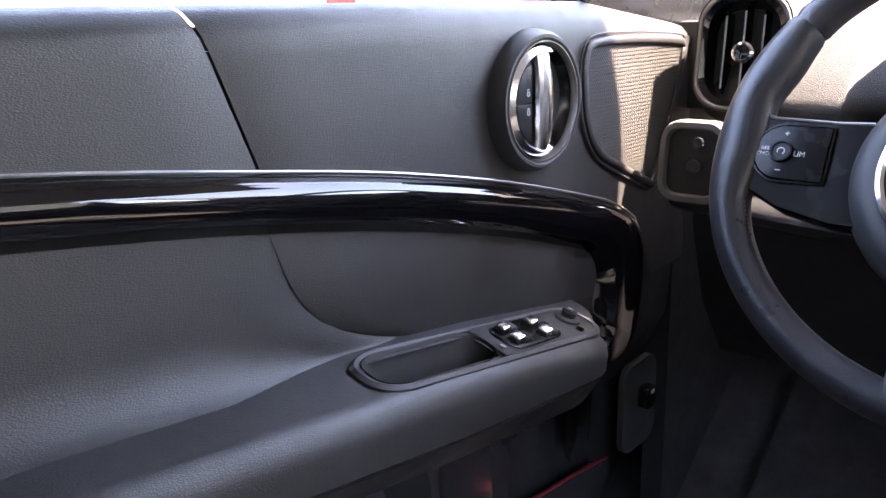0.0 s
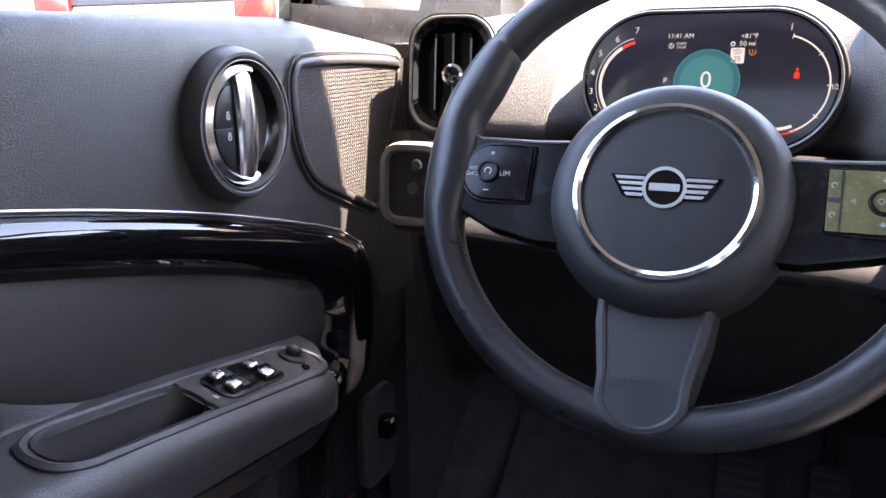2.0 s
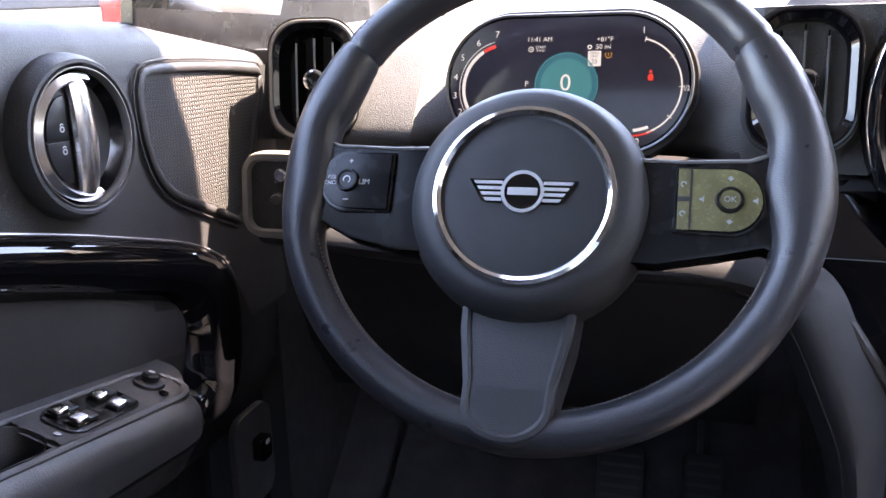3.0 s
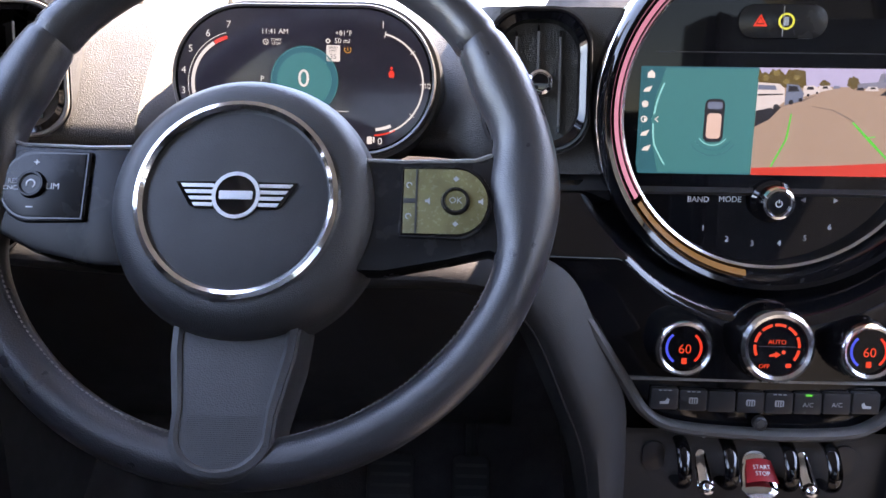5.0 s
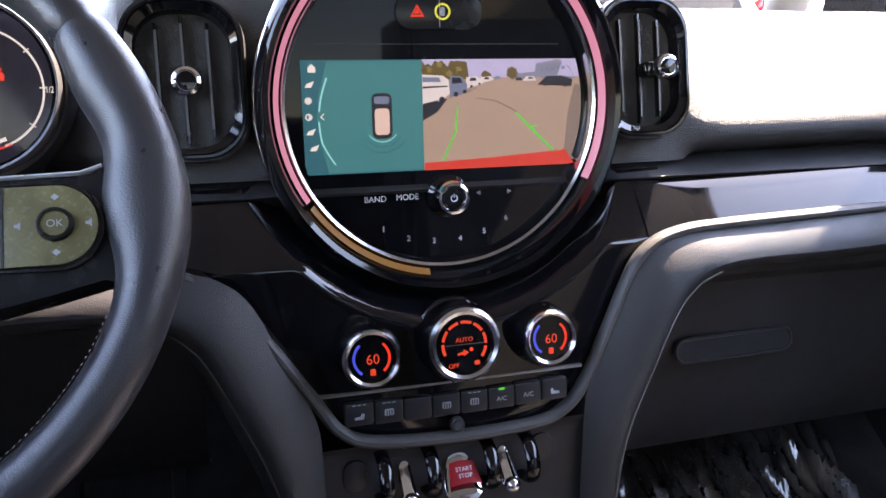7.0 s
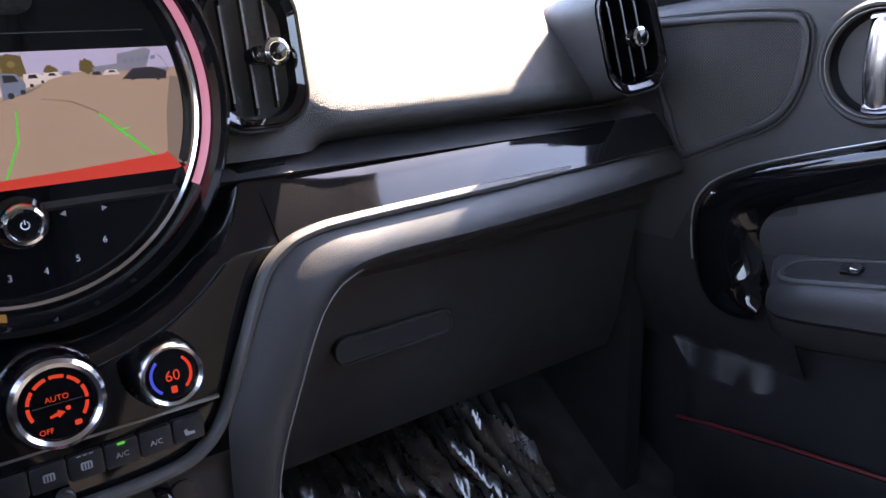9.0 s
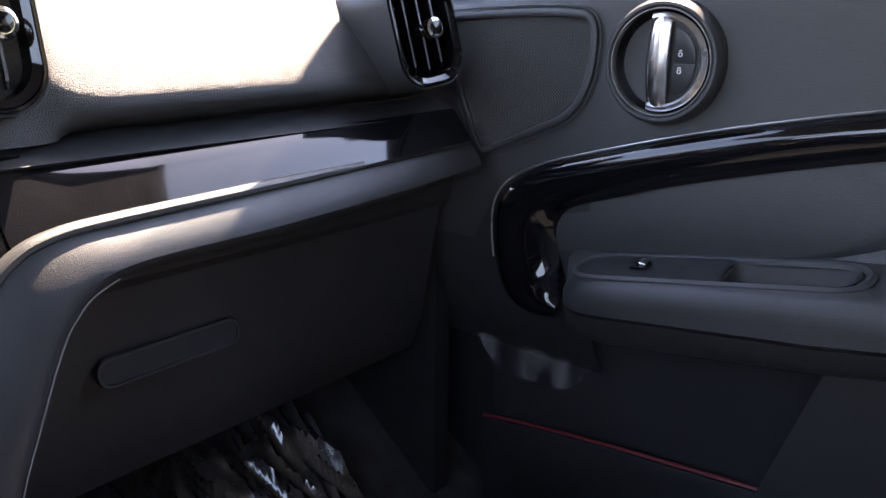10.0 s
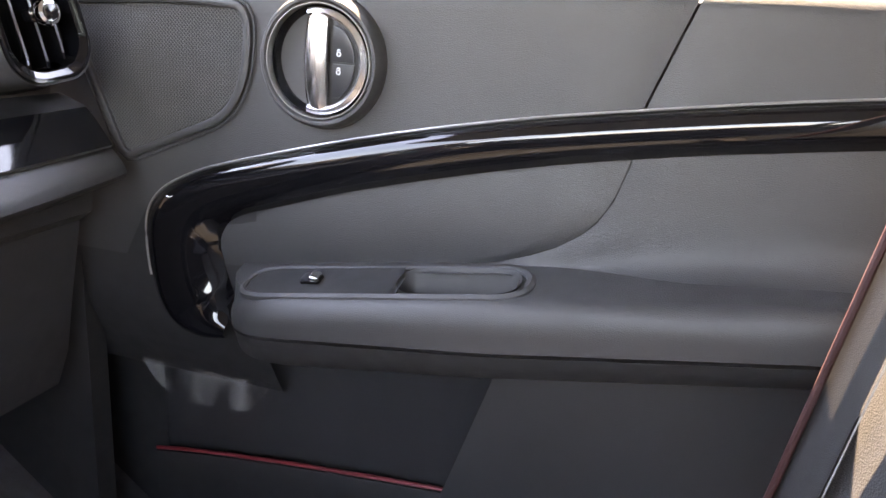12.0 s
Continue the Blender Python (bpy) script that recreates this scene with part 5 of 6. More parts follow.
# ---- round centre display ----
def build_display():
    dp = thing("centre_display", (0.006, 0.16, 0.63), "round gloss black centre display with a lit screen", "car display")
    C = frame_at((0.006, 0.137, 0.780), (1, 0, 0), (0, 0.06, 1))
    part("housing", lathe([(0.146, -0.10), (0.1535, -0.02), (0.1535, 0.010), (0.1510, 0.024), (0.1465, 0.0290), (0.1425, 0.0275), (0.1400, 0.020)], C, 96), GLOSS, dp, "gloss black round housing")
    part("chrome_ring", lathe([(0.1530, 0.0120), (0.1537, 0.0145), (0.1530, 0.0165), (0.1518, 0.0175)], C, 96), CHROME, dp, "thin chrome ring")
    part("inner_ring", lathe([(0.1335, 0.004), (0.1332, 0.0115), (0.1312, 0.0132), (0.1290, 0.0115), (0.1275, 0.0)], C, 96), POLISHED, dp, "bright inner ring")
    part("ring_channel", lathe([(0.1410, 0.021), (0.1390, 0.015), (0.1330, 0.008)], C, 96), GLOSS, dp)
    # pink is the lit ring; gold is a reflection drawn as dim glow
    for a0, a1, mt, nm in ((-28, 212, L_PINK, "pink lit ring segment"), (214, 262, L_GOLD_SHEEN, "golden reflection drawn as a glowing ring segment")):
        n = 70
        rows = []
        for k in range(n + 1):
            a = radians(a0 + (a1 - a0) * k / n)
            rows.append([C @ Vector((r * math.cos(a), r * math.sin(a), h)) for r, h in ((0.1382, 0.0185), (0.1375, 0.0175), (0.1345, 0.0148), (0.1338, 0.0130))])
        part("ring_glow", loft(rows), mt, dp, nm)
    gl = part("display_glass", lathe([(0.0, 0.0), (0.06, 0.0), (0.1290, 0.0), (0.1292, -0.004)], C, 96), SCREENGLASS, dp, "black display glass")

    def at(x, z, h=0.0005):
        return C @ Matrix.Translation((x - 0.006, (z - 0.780), h))

    def clip(z):
        return math.sqrt(max(0.0, 0.1236 ** 2 - (z - 0.780) ** 2))

    top, bot, mid = 0.8165, 0.7275, -0.0115
    cxx = 0.006
    zs = [bot + (top - bot) * k / 12 for k in range(13)]
    lft = [(max(-0.1085, cxx - clip(z)), z) for z in zs]
    rgt = [(cxx + clip(z), z) for z in zs]
    plane = C @ Matrix.Translation((-0.006, -0.780, 0.0006))
    scr = part("screen", slab(lft + [(mid, top), (mid, bot)], plane, 0.0003), L_TEAL2, dp, "teal parking view beside a reversing camera picture")

    def pic(name, pts, mt, lay):
        return part(name, slab(pts, plane, 0.00025, z=0.0003 * lay), mt, scr, smooth=False)

    pic("menu_field", [(-0.1075, bot + 0.001), (-0.0925, bot + 0.001), (-0.099, 0.760), (-0.099, 0.790), (-0.093, top - 0.001), (-0.103, top - 0.001)], L_TEAL2, 1)
    pic("view_field", [(-0.090, bot + 0.0012), (mid, bot + 0.0012), (mid, top - 0.0012), (-0.088, top - 0.0012), (-0.0955, 0.79), (-0.097, 0.772), (-0.0955, 0.752)], L_TEAL, 1)
    arc = [Vector((-0.0885 - 0.0075 * (1 - ((k - 10) / 10) ** 2) + 0.004 * (k < 5) * (5 - k) / 5, 0.735 + 0.068 * k / 20, 0)) for k in range(21)]
    pic("view_arc", [(p.x - 0.0007, p.y) for p in arc] + [(p.x + 0.0007, p.y) for p in arc[::-1]], L_CYAN, 2)
    # small plan of the vehicle
    def rr(cx, cz, w, h, r):
        return [(cx + p.x, cz + p.y) for p in rrect(w, h, r, 4)]
    pic("plan_car", rr(-0.0455, 0.7725, 0.0165, 0.036, 0.005), L_CARD, 2)
    pic("plan_roof", rr(-0.0455, 0.7680, 0.0120, 0.021, 0.003), glow("roof_cream", (0.75, 0.60, 0.55), LIT), 3)
    pic("plan_window", rr(-0.0455, 0.7850, 0.0125, 0.006, 0.002), L_CARB, 3)
    for r in (0.014, 0.018, 0.0225):
        pic("sensor_arc", [(x, z) for x, z in arc_band(r - 0.0008, r, 215, 325, 14, -0.0455, 0.7655)], L_CYAN if r < 0.016 else L_TEAL2, 3)
    for k, z in enumerate((0.810, 0.798, 0.7855, 0.773, 0.7615, 0.7490)):
        x = -0.100 - 0.004 * math.sin(k * 0.6)
        if k in (2, 3):
            pic("menu_symbol", arc_band(0.0018, 0.0028, 0, 360, 16, x, z), L_WHITE, 2)
            pic("menu_symbol", [(x + 0.0016 * math.cos(a / 8 * math.pi - math.pi / 2), z + 0.0016 * math.sin(a / 8 * math.pi - math.pi / 2)) for a in range(9 if k == 3 else 16)], L_WHITE, 2)
        elif k == 0:
            pic("menu_symbol", [(x - 0.003, z - 0.003), (x + 0.003, z - 0.003), (x + 0.003, z + 0.0008), (x, z + 0.0036), (x - 0.003, z + 0.0008)], L_WHITE, 2)
        else:
            pic("menu_symbol", [(x - 0.0038, z - 0.0024), (x + 0.0015, z - 0.0024), (x + 0.0038, z + 0.0026), (x + 0.0006, z + 0.0015), (x - 0.0022, z + 0.0004)], L_WHITE, 2)
    pic("menu_arrow", [(-0.0935 + 0.0042 * math.cos(a / 10 * math.pi), 0.773 + 0.0048 * math.sin(a / 10 * math.pi)) for a in range(20)], L_TEAL, 3)
    pic("menu_arrow", [(-0.0952, 0.773), (-0.0922, 0.7758), (-0.0917, 0.7752), (-0.0940, 0.773), (-0.0917, 0.7708), (-0.0922, 0.7702)], L_WHITE, 4)
    # camera picture: sky, road, parked vehicles, trees, building
    hz = 0.8015
    up = [p for p in rgt if p[1] >= hz]
    dn = [p for p in rgt if p[1] <= hz]
    pic("picture_sky", [(mid, hz), (cxx + clip(hz), hz)] + up + [(mid, top)], L_SKY, 1)
    pic("picture_road", [(mid, bot)] + dn + [(cxx + clip(hz), hz), (mid, hz)], L_ROAD, 1)
    pic("picture_verge", [(0.113, bot + 0.004), (0.124, bot + 0.004)] + [p for p in dn if p[1] > bot + 0.004] + [(0.123, hz - 0.006), (0.117, 0.77)], L_ROAD2, 2)
    random.seed(5)
    def blob(cx, cz, w, h, n=22):
        return [(cx + w * math.cos(2 * math.pi * k / n) * random.uniform(0.75, 1.1), cz + h * math.sin(2 * math.pi * k / n) * random.uniform(0.75, 1.1)) for k in range(n)]
    pic("picture_tree", [(mid, hz - 0.001)] + [(mid + 0.040, hz - 0.001)] + [(mid + 0.038 * (1 - k / 14), min(top - 0.001, hz + random.uniform(0.009, 0.0145))) for k in range(14)] + [(mid, top - 0.001)], L_TREE, 2)
    pic("picture_tree", blob(0.0665, hz + 0.0035, 0.0055, 0.0055), L_TREE, 2)
    pic("picture_tree", blob(0.043, hz + 0.002, 0.0045, 0.0035), L_TREE, 2)
    pic("picture_building", [(0.086, hz - 0.0005), (0.088, hz + 0.011), (0.108, hz + 0.0145), (0.1185, hz + 0.008), (0.124, hz - 0.002)], L_BLDG, 2)
    pic("picture_building", [(0.107, hz + 0.001), (0.112, hz + 0.013), (0.120, hz + 0.0045), (0.122, hz)], L_SKY, 3)
    pic("picture_building", [(0.070, hz - 0.001), (0.070, hz + 0.003), (0.088, hz + 0.0045), (0.088, hz - 0.001)], L_BLDG, 2)
    pic("picture_truck", [(mid, 0.7795), (0.004, 0.7835), (0.0115, 0.789), (0.0105, 0.800), (0.006, 0.8035), (mid, 0.8045)], L_CARW, 3)
    pic("picture_shade", [(mid, 0.768), (0.000, 0.774), (0.0095, 0.785), (0.004, 0.7845), (mid, 0.7795)], L_CARD, 3)
    pic("picture_truck", [(mid, 0.7775), (0.001, 0.7815), (0.001, 0.7840), (mid, 0.7812)], L_CARD, 4)
    pic("picture_car", [(0.0115, 0.786), (0.026, 0.7900), (0.0265, 0.7960), (0.022, 0.8025), (0.012, 0.8035)], L_CARB, 4)
    pic("picture_car", [(0.0135, 0.797), (0.0225, 0.7975), (0.0205, 0.8015), (0.0135, 0.802)], L_CARD, 5)
    pic("picture_car", [(0.026, 0.793), (0.040, 0.7965), (0.040, 0.800), (0.034, 0.8025), (0.026, 0.802)], L_CARW, 3)
    pic("picture_car", [(0.0385, 0.797), (0.050, 0.7995), (0.047, 0.8025), (0.0385, 0.802)], L_CARW, 4)
    pic("picture_car", [(0.076, 0.7985), (0.088, 0.7985), (0.086, 0.802), (0.079, 0.802)], L_CARW, 3)
    pic("picture_car", [(0.089, 0.795), (0.120, 0.7935), (0.121, 0.799), (0.111, 0.8025), (0.097, 0.8020)], L_CARD, 4)
    pic("picture_truck", [(mid, 0.7935), (0.0095, 0.7945), (0.0095, 0.7955), (mid, 0.7950)], L_CARD, 5)
    pic("picture_truck", [(mid, 0.7985), (0.0040, 0.7985), (0.0025, 0.8020), (mid, 0.8025)], L_CARB, 5)
    for x, z, r in ((0.0045, 0.7845, 0.0024), (0.0165, 0.7885, 0.0020), (0.0240, 0.7905, 0.0016), (0.0300, 0.7945, 0.0012), (0.0370, 0.7965, 0.0010), (0.0960, 0.7950, 0.0013), (0.1140, 0.7940, 0.0014)):
        pic("picture_wheel", [(x + r * math.cos(a * math.pi / 6), z + r * math.sin(a * math.pi / 6)) for a in range(12)], L_CARD, 6)
    for x0, x1, z0, z1 in ((0.0285, 0.0345, 0.7990, 0.8015), (0.0410, 0.0460, 0.8000, 0.8018), (0.0800, 0.0850, 0.8000, 0.8015)):
        pic("picture_window", [(x0, z0), (x1, z0), (x1 - 0.0010, z1), (x0 + 0.0008, z1)], L_CARD, 5)
    pic("picture_car", [(0.0500, 0.7998), (0.0560, 0.8005), (0.0550, 0.8025), (0.0505, 0.8025)], L_CARB, 4)
    pic("picture_car", [(0.0690, 0.7990), (0.0755, 0.7988), (0.0745, 0.8012), (0.0700, 0.8012)], L_CARD, 4)
    for k in range(5):
        x = 0.0905 + 0.0050 * k
        pic("picture_window", [(x, hz + 0.0045 + 0.0004 * k), (x + 0.0034, hz + 0.0049 + 0.0004 * k), (x + 0.0036, hz + 0.0075 + 0.0004 * k), (x + 0.0003, hz + 0.0070 + 0.0004 * k)], L_CARB, 4)
    for k in range(9):
        pic("picture_tree", blob(mid + 0.002 + 0.0042 * k, hz + random.uniform(0.003, 0.011), 0.0028, 0.0024, 12), L_TREE2 if k % 2 else L_TREE, 3)
    pic("picture_shade", [(0.0095, 0.7855), (0.0120, 0.7858), (0.0270, 0.7895), (0.0400, 0.7955), (0.0270, 0.7915)], L_ROAD2, 2)
    # guide lines
    pic("guide_line", [(0.004, bot + 0.007), (0.0055, bot + 0.007), (0.0165, 0.758), (0.0185, 0.779), (0.0175, 0.779), (0.0150, 0.758)], L_GREEN, 3)
    pic("guide_line", [(0.104, bot + 0.011), (0.106, bot + 0.011), (0.086, 0.758), (0.070, 0.773), (0.069, 0.772), (0.084, 0.757)], L_GREEN, 3)
    pic("guide_line", [(0.070, 0.773), (0.052, 0.782), (0.034, 0.785), (0.034, 0.7857), (0.053, 0.7827), (0.071, 0.7737)], L_ROAD2, 3)
    pic("guide_mark", [(0.0815, 0.7605), (0.0890, 0.7615), (0.0890, 0.7605), (0.0815, 0.7595)], L_GREEN, 4)
    pic("red_band", [(mid, bot), (0.1175, bot), (0.1190, bot + 0.008), (0.1080, bot + 0.0120), (0.05, bot + 0.0085), (mid, bot + 0.006)], L_BRICK, 4)
    pic("red_band", [(0.106, bot + 0.011), (0.1135, bot + 0.0135), (0.1225, bot + 0.001), (0.1175, bot)], L_BRICK, 5)
    # hazard pill over the screen
    pill = part("hazard_pill", slab(rrect(0.072, 0.027, 0.0125, 6), at(0.004, 0.8535), 0.002, 0.0006), SWITCH, dp, "gloss pill with two switches")
    part("pill_rim", slab([(p.x, p.y) for p in rrect(0.0006, 0.024, 0.0002)], at(0.004, 0.8535), 0.0004, z=0.0021), SATIN, pill)
    tri = [(0, 0.0055), (0.0058, -0.0042), (-0.0058, -0.0042)]
    for a, b in zip(tri, tri[1:] + tri[:1]):
        va, vb = Vector(a), Vector(b)
        part("hazard_symbol", slab([va, vb, vb * 0.62, va * 0.62], at(-0.0145, 0.8535), 0.0004, z=0.0021), L_RED, pill, smooth=False)
    part("hazard_symbol", slab([Vector(t) * 0.42 for t in tri], at(-0.0145, 0.8535), 0.0004, z=0.0021), L_RED, pill)
    part("assist_symbol", slab(arc_band(0.0050, 0.0066, 0, 360, 28), at(0.0065, 0.8535), 0.0004, z=0.0021), L_YELLOW, pill, smooth=False)
    part("assist_symbol", slab(rrect(0.0038, 0.0070, 0.0012), at(0.0065, 0.8535), 0.0004, z=0.0021), GREYPRINT, pill)
    part("seam_line", slab(rrect(0.205, 0.0007, 0.0003), at(0.006, 0.8285), 0.0006), LOWER, dp)
    # audio keys
    kb = part("volume_knob", lathe([(0.0, 0.020), (0.0085, 0.020), (0.0090, 0.0205), (0.0130, 0.0200), (0.0142, 0.017), (0.0145, 0.008), (0.0180, 0.005), (0.0185, 0.0)], at(0.0075, 0.7055), 36), GLOSS, dp, "gloss power and volume knob")
    part("knob_ring", lathe([(0.0098, 0.0202), (0.0110, 0.0220), (0.0130, 0.0212), (0.0140, 0.0180)], at(0.0075, 0.7055), 36), CHROME, kb, "chrome knob ring")
    part("power_symbol", slab(arc_band(0.0022, 0.0030, 120, 420, 16), at(0.0075, 0.7055), 0.0003, z=0.0203), WHITE, kb, smooth=False)
    part("power_symbol", slab(rrect(0.0007, 0.0032, 0.0002), at(0.0075, 0.7075), 0.0003, z=0.0203), WHITE, kb)
    text("BAND", 0.0068, at(-0.0535, 0.7055), WHITE, dp)
    text("MODE", 0.0068, at(-0.0265, 0.7060), WHITE, dp)
    for sx, x in ((-1, 0.0355), (1, 0.0630)):
        part("key_symbol", slab([(sx * 0.0022, 0), (-sx * 0.0018, 0.0022), (-sx * 0.0018, -0.0022)], at(x, 0.7065), 0.0004), GREYPRINT, dp)
    for k, (x, z) in enumerate(((-0.0475, 0.6805), (-0.0265, 0.6715), (-0.0045, 0.6680), (0.0185, 0.6685), (0.0400, 0.6735), (0.0600, 0.6835))):
        text(str(k + 1), 0.0068, at(x, z), WHITE, dp)
    return dp


# ---- climate panel ----
def build_climate():
    cp = thing("climate_panel", (0, 0.085, 0.53), "gloss black climate panel with three lit rotary knobs", "climate control")
    tilt = (0, 0.16, 1)

    def knob(x, z, r, label):
        K = frame_at((x, 0.092, z), (1, 0, 0), tilt)
        h = 0.033
        kb = part("knob", lathe([(r * 1.30, -0.022), (r * 1.30, 0.002), (r * 1.22, 0.005), (r * 1.18, 0.006), (r * 1.18, 0.020), (r * 1.10, h - 0.004), (r * 1.02, h - 0.002), (r * 0.9, h - 0.004)], K, 48), GLOSS, cp, label)
        part("chrome_ring", lathe([(r * 1.10, h - 0.006), (r * 1.08, h - 0.001), (r * 0.98, h + 0.0015), (r * 0.88, h), (r * 0.84, h - 0.004)], K, 48), POLISHED, kb, "chrome knob ring")
        for q in range(28):
            a = 2 * math.pi * q / 28
            d = Vector((math.cos(a), math.sin(a), 0))
            t = Vector((-d.y, d.x, 0)) * 0.0007
            o = d * r * 1.16
            part("grip_rib", prism([K @ (o - t + Vector((0, 0, 0.008))), K @ (o + t + Vector((0, 0, 0.008))), K @ (o + t + Vector((0, 0, 0.020))), K @ (o - t + Vector((0, 0, 0.020)))], K.to_3x3() @ (d * 0.0014)), GLOSS, kb, smooth=False)
        fc = part("knob_face", lathe([(0.0, h - 0.003), (r * 0.85, h - 0.003), (r * 0.86, h - 0.006)], K, 40), SCREENGLASS, kb, "black knob display")
        return K @ Matrix.Translation((0, 0, h - 0.0028)), fc

    for x, zz in ((-0.0740, 0.5920), (0.0730, 0.5925)):
        F, fc = knob(x, zz, 0.0212, "gloss black temperature knob, display lit")
        text("60", 0.0108, F, L_ORANGE, fc, z=0.0002).data.transform(Matrix.Translation(F.to_3x3() @ Vector((0.0008, -0.0012, 0))))
        part("cold_arc", slab(arc_band(0.0128, 0.0148, 130, 235, 16), F, 0.0003), L_BLUE, fc, smooth=False)
        part("warm_arc", slab(arc_band(0.0128, 0.0148, -50, 50, 16), F, 0.0003), L_RED, fc, smooth=False)
        part("seat_symbol", slab(rrect(0.0042, 0.0050, 0.0008), F @ Matrix.Translation((0.0005, -0.0108, 0)), 0.0003), L_ORANGE, fc)
    F, fc = knob(0.0, 0.5950, 0.0272, "gloss black fan knob, display lit red")
    for k in range(7):
        a = 205 - 250 * k / 7
        part("fan_mark", slab(arc_band(0.0165, 0.0188, a - 29, a, 8), F, 0.0003), L_ORANGE, fc, smooth=False)
    text("AUTO", 0.0052, F, L_ORANGE, fc, z=0.0002).data.transform(Matrix.Translation(F.to_3x3() @ Vector((0, 0.0035, 0))))
    text("OFF", 0.0050, F, L_ORANGE, fc, z=0.0002).data.transform(Matrix.Translation(F.to_3x3() @ Vector((-0.0095, -0.0165, 0))))
    part("split_line", slab(rrect(0.030, 0.0005, 0.0002), F, 0.0003), LOWER, fc)
    part("flow_symbol", slab([(-0.006, -0.007), (-0.001, -0.0055), (-0.001, -0.004), (0.0035, -0.0065), (-0.001, -0.0095), (-0.001, -0.008), (-0.006, -0.0085)], F, 0.0003), L_ORANGE, fc)
    part("flow_symbol", slab(disc(0.0016, 12), F @ Matrix.Translation((0.0055, -0.0045, 0)), 0.0003), L_ORANGE, fc)
    part("recirc_symbol", slab(rrect(0.0045, 0.0035, 0.001), F @ Matrix.Translation((0.0098, -0.0155, 0)), 0.0003), L_ORANGE, fc)
    # bright line and key row
    part("ledge", prism([(-0.118, 0.086, 0.560), (0.112, 0.086, 0.560), (0.112, 0.086, 0.5625), (-0.118, 0.086, 0.5625)], (0, -0.006, 0), 0.0008), SURROUND, cp, "thin satin ledge over the keys")
    names = ["", "", "", "", "", "A/C", "A/C", ""]
    for k in range(8):
        x = -0.0825 + 0.0238 * k
        fall = -0.0016 * (1 - ((k - 3.5) / 3.5) ** 2)
        m = frame_at((x, 0.080, 0.5455 + fall), (1, 0, 0), (0, 0.10, 1))
        key = part("key", slab(rrect(0.0230, 0.0185, 0.002), m, 0.006, 0.0015), KEYPLASTIC, cp, "black climate key")
        if names[k]:
            text(names[k], 0.0055, m, GREYPRINT, key, z=0.0062).data.transform(Matrix.Translation((0, 0, -0.001)))
        if k in (0, 7):
            part("seat_symbol", slab([(-0.004, -0.004), (0.003, -0.004), (0.004, 0.0), (0.002, 0.0012), (0.0005, -0.0015), (-0.004, -0.002)] if k == 0 else [(0.004, -0.004), (-0.003, -0.004), (-0.004, 0.0), (-0.002, 0.0012), (-0.0005, -0.0015), (0.004, -0.002)], m, 0.0003, z=0.0061), GREYPRINT, key)
        if k in (1, 3, 4):
            part("key_symbol", slab(rrect(0.0075, 0.0055, 0.0012), m, 0.0003, z=0.0061), GREYPRINT, key)
            for j in range(3):
                part("key_symbol", slab(rrect(0.0008, 0.004, 0.0002), m @ Matrix.Translation((-0.002 + 0.002 * j, -0.0002, 0)), 0.0003, z=0.0065), DARK, key)
        if k == 5:
            part("indicator", slab(rrect(0.0055, 0.0018, 0.0007), m @ Matrix.Translation((0, 0.0075, 0)), 0.0004, z=0.0061), L_GREEN, key, "green lit indicator")
        elif k in (0, 1, 4):
            for j in range(3):
                part("indicator", slab(rrect(0.0028, 0.0008, 0.0003), m @ Matrix.Translation((-0.004 + 0.004 * j, 0.0078, 0)), 0.0003, z=0.0061), GREYPRINT, key)
    m = frame_at((-0.004, 0.071, 0.5290), (1, 0, 0), (0, 0.1, 1))
    part("sensor_button", lathe([(0.0, 0.006), (0.0035, 0.006), (0.004, 0.005), (0.0045, 0.006), (0.0058, 0.005), (0.006, 0.0)], m, 24), LOWER, cp, "small round sensor button")
    return cp


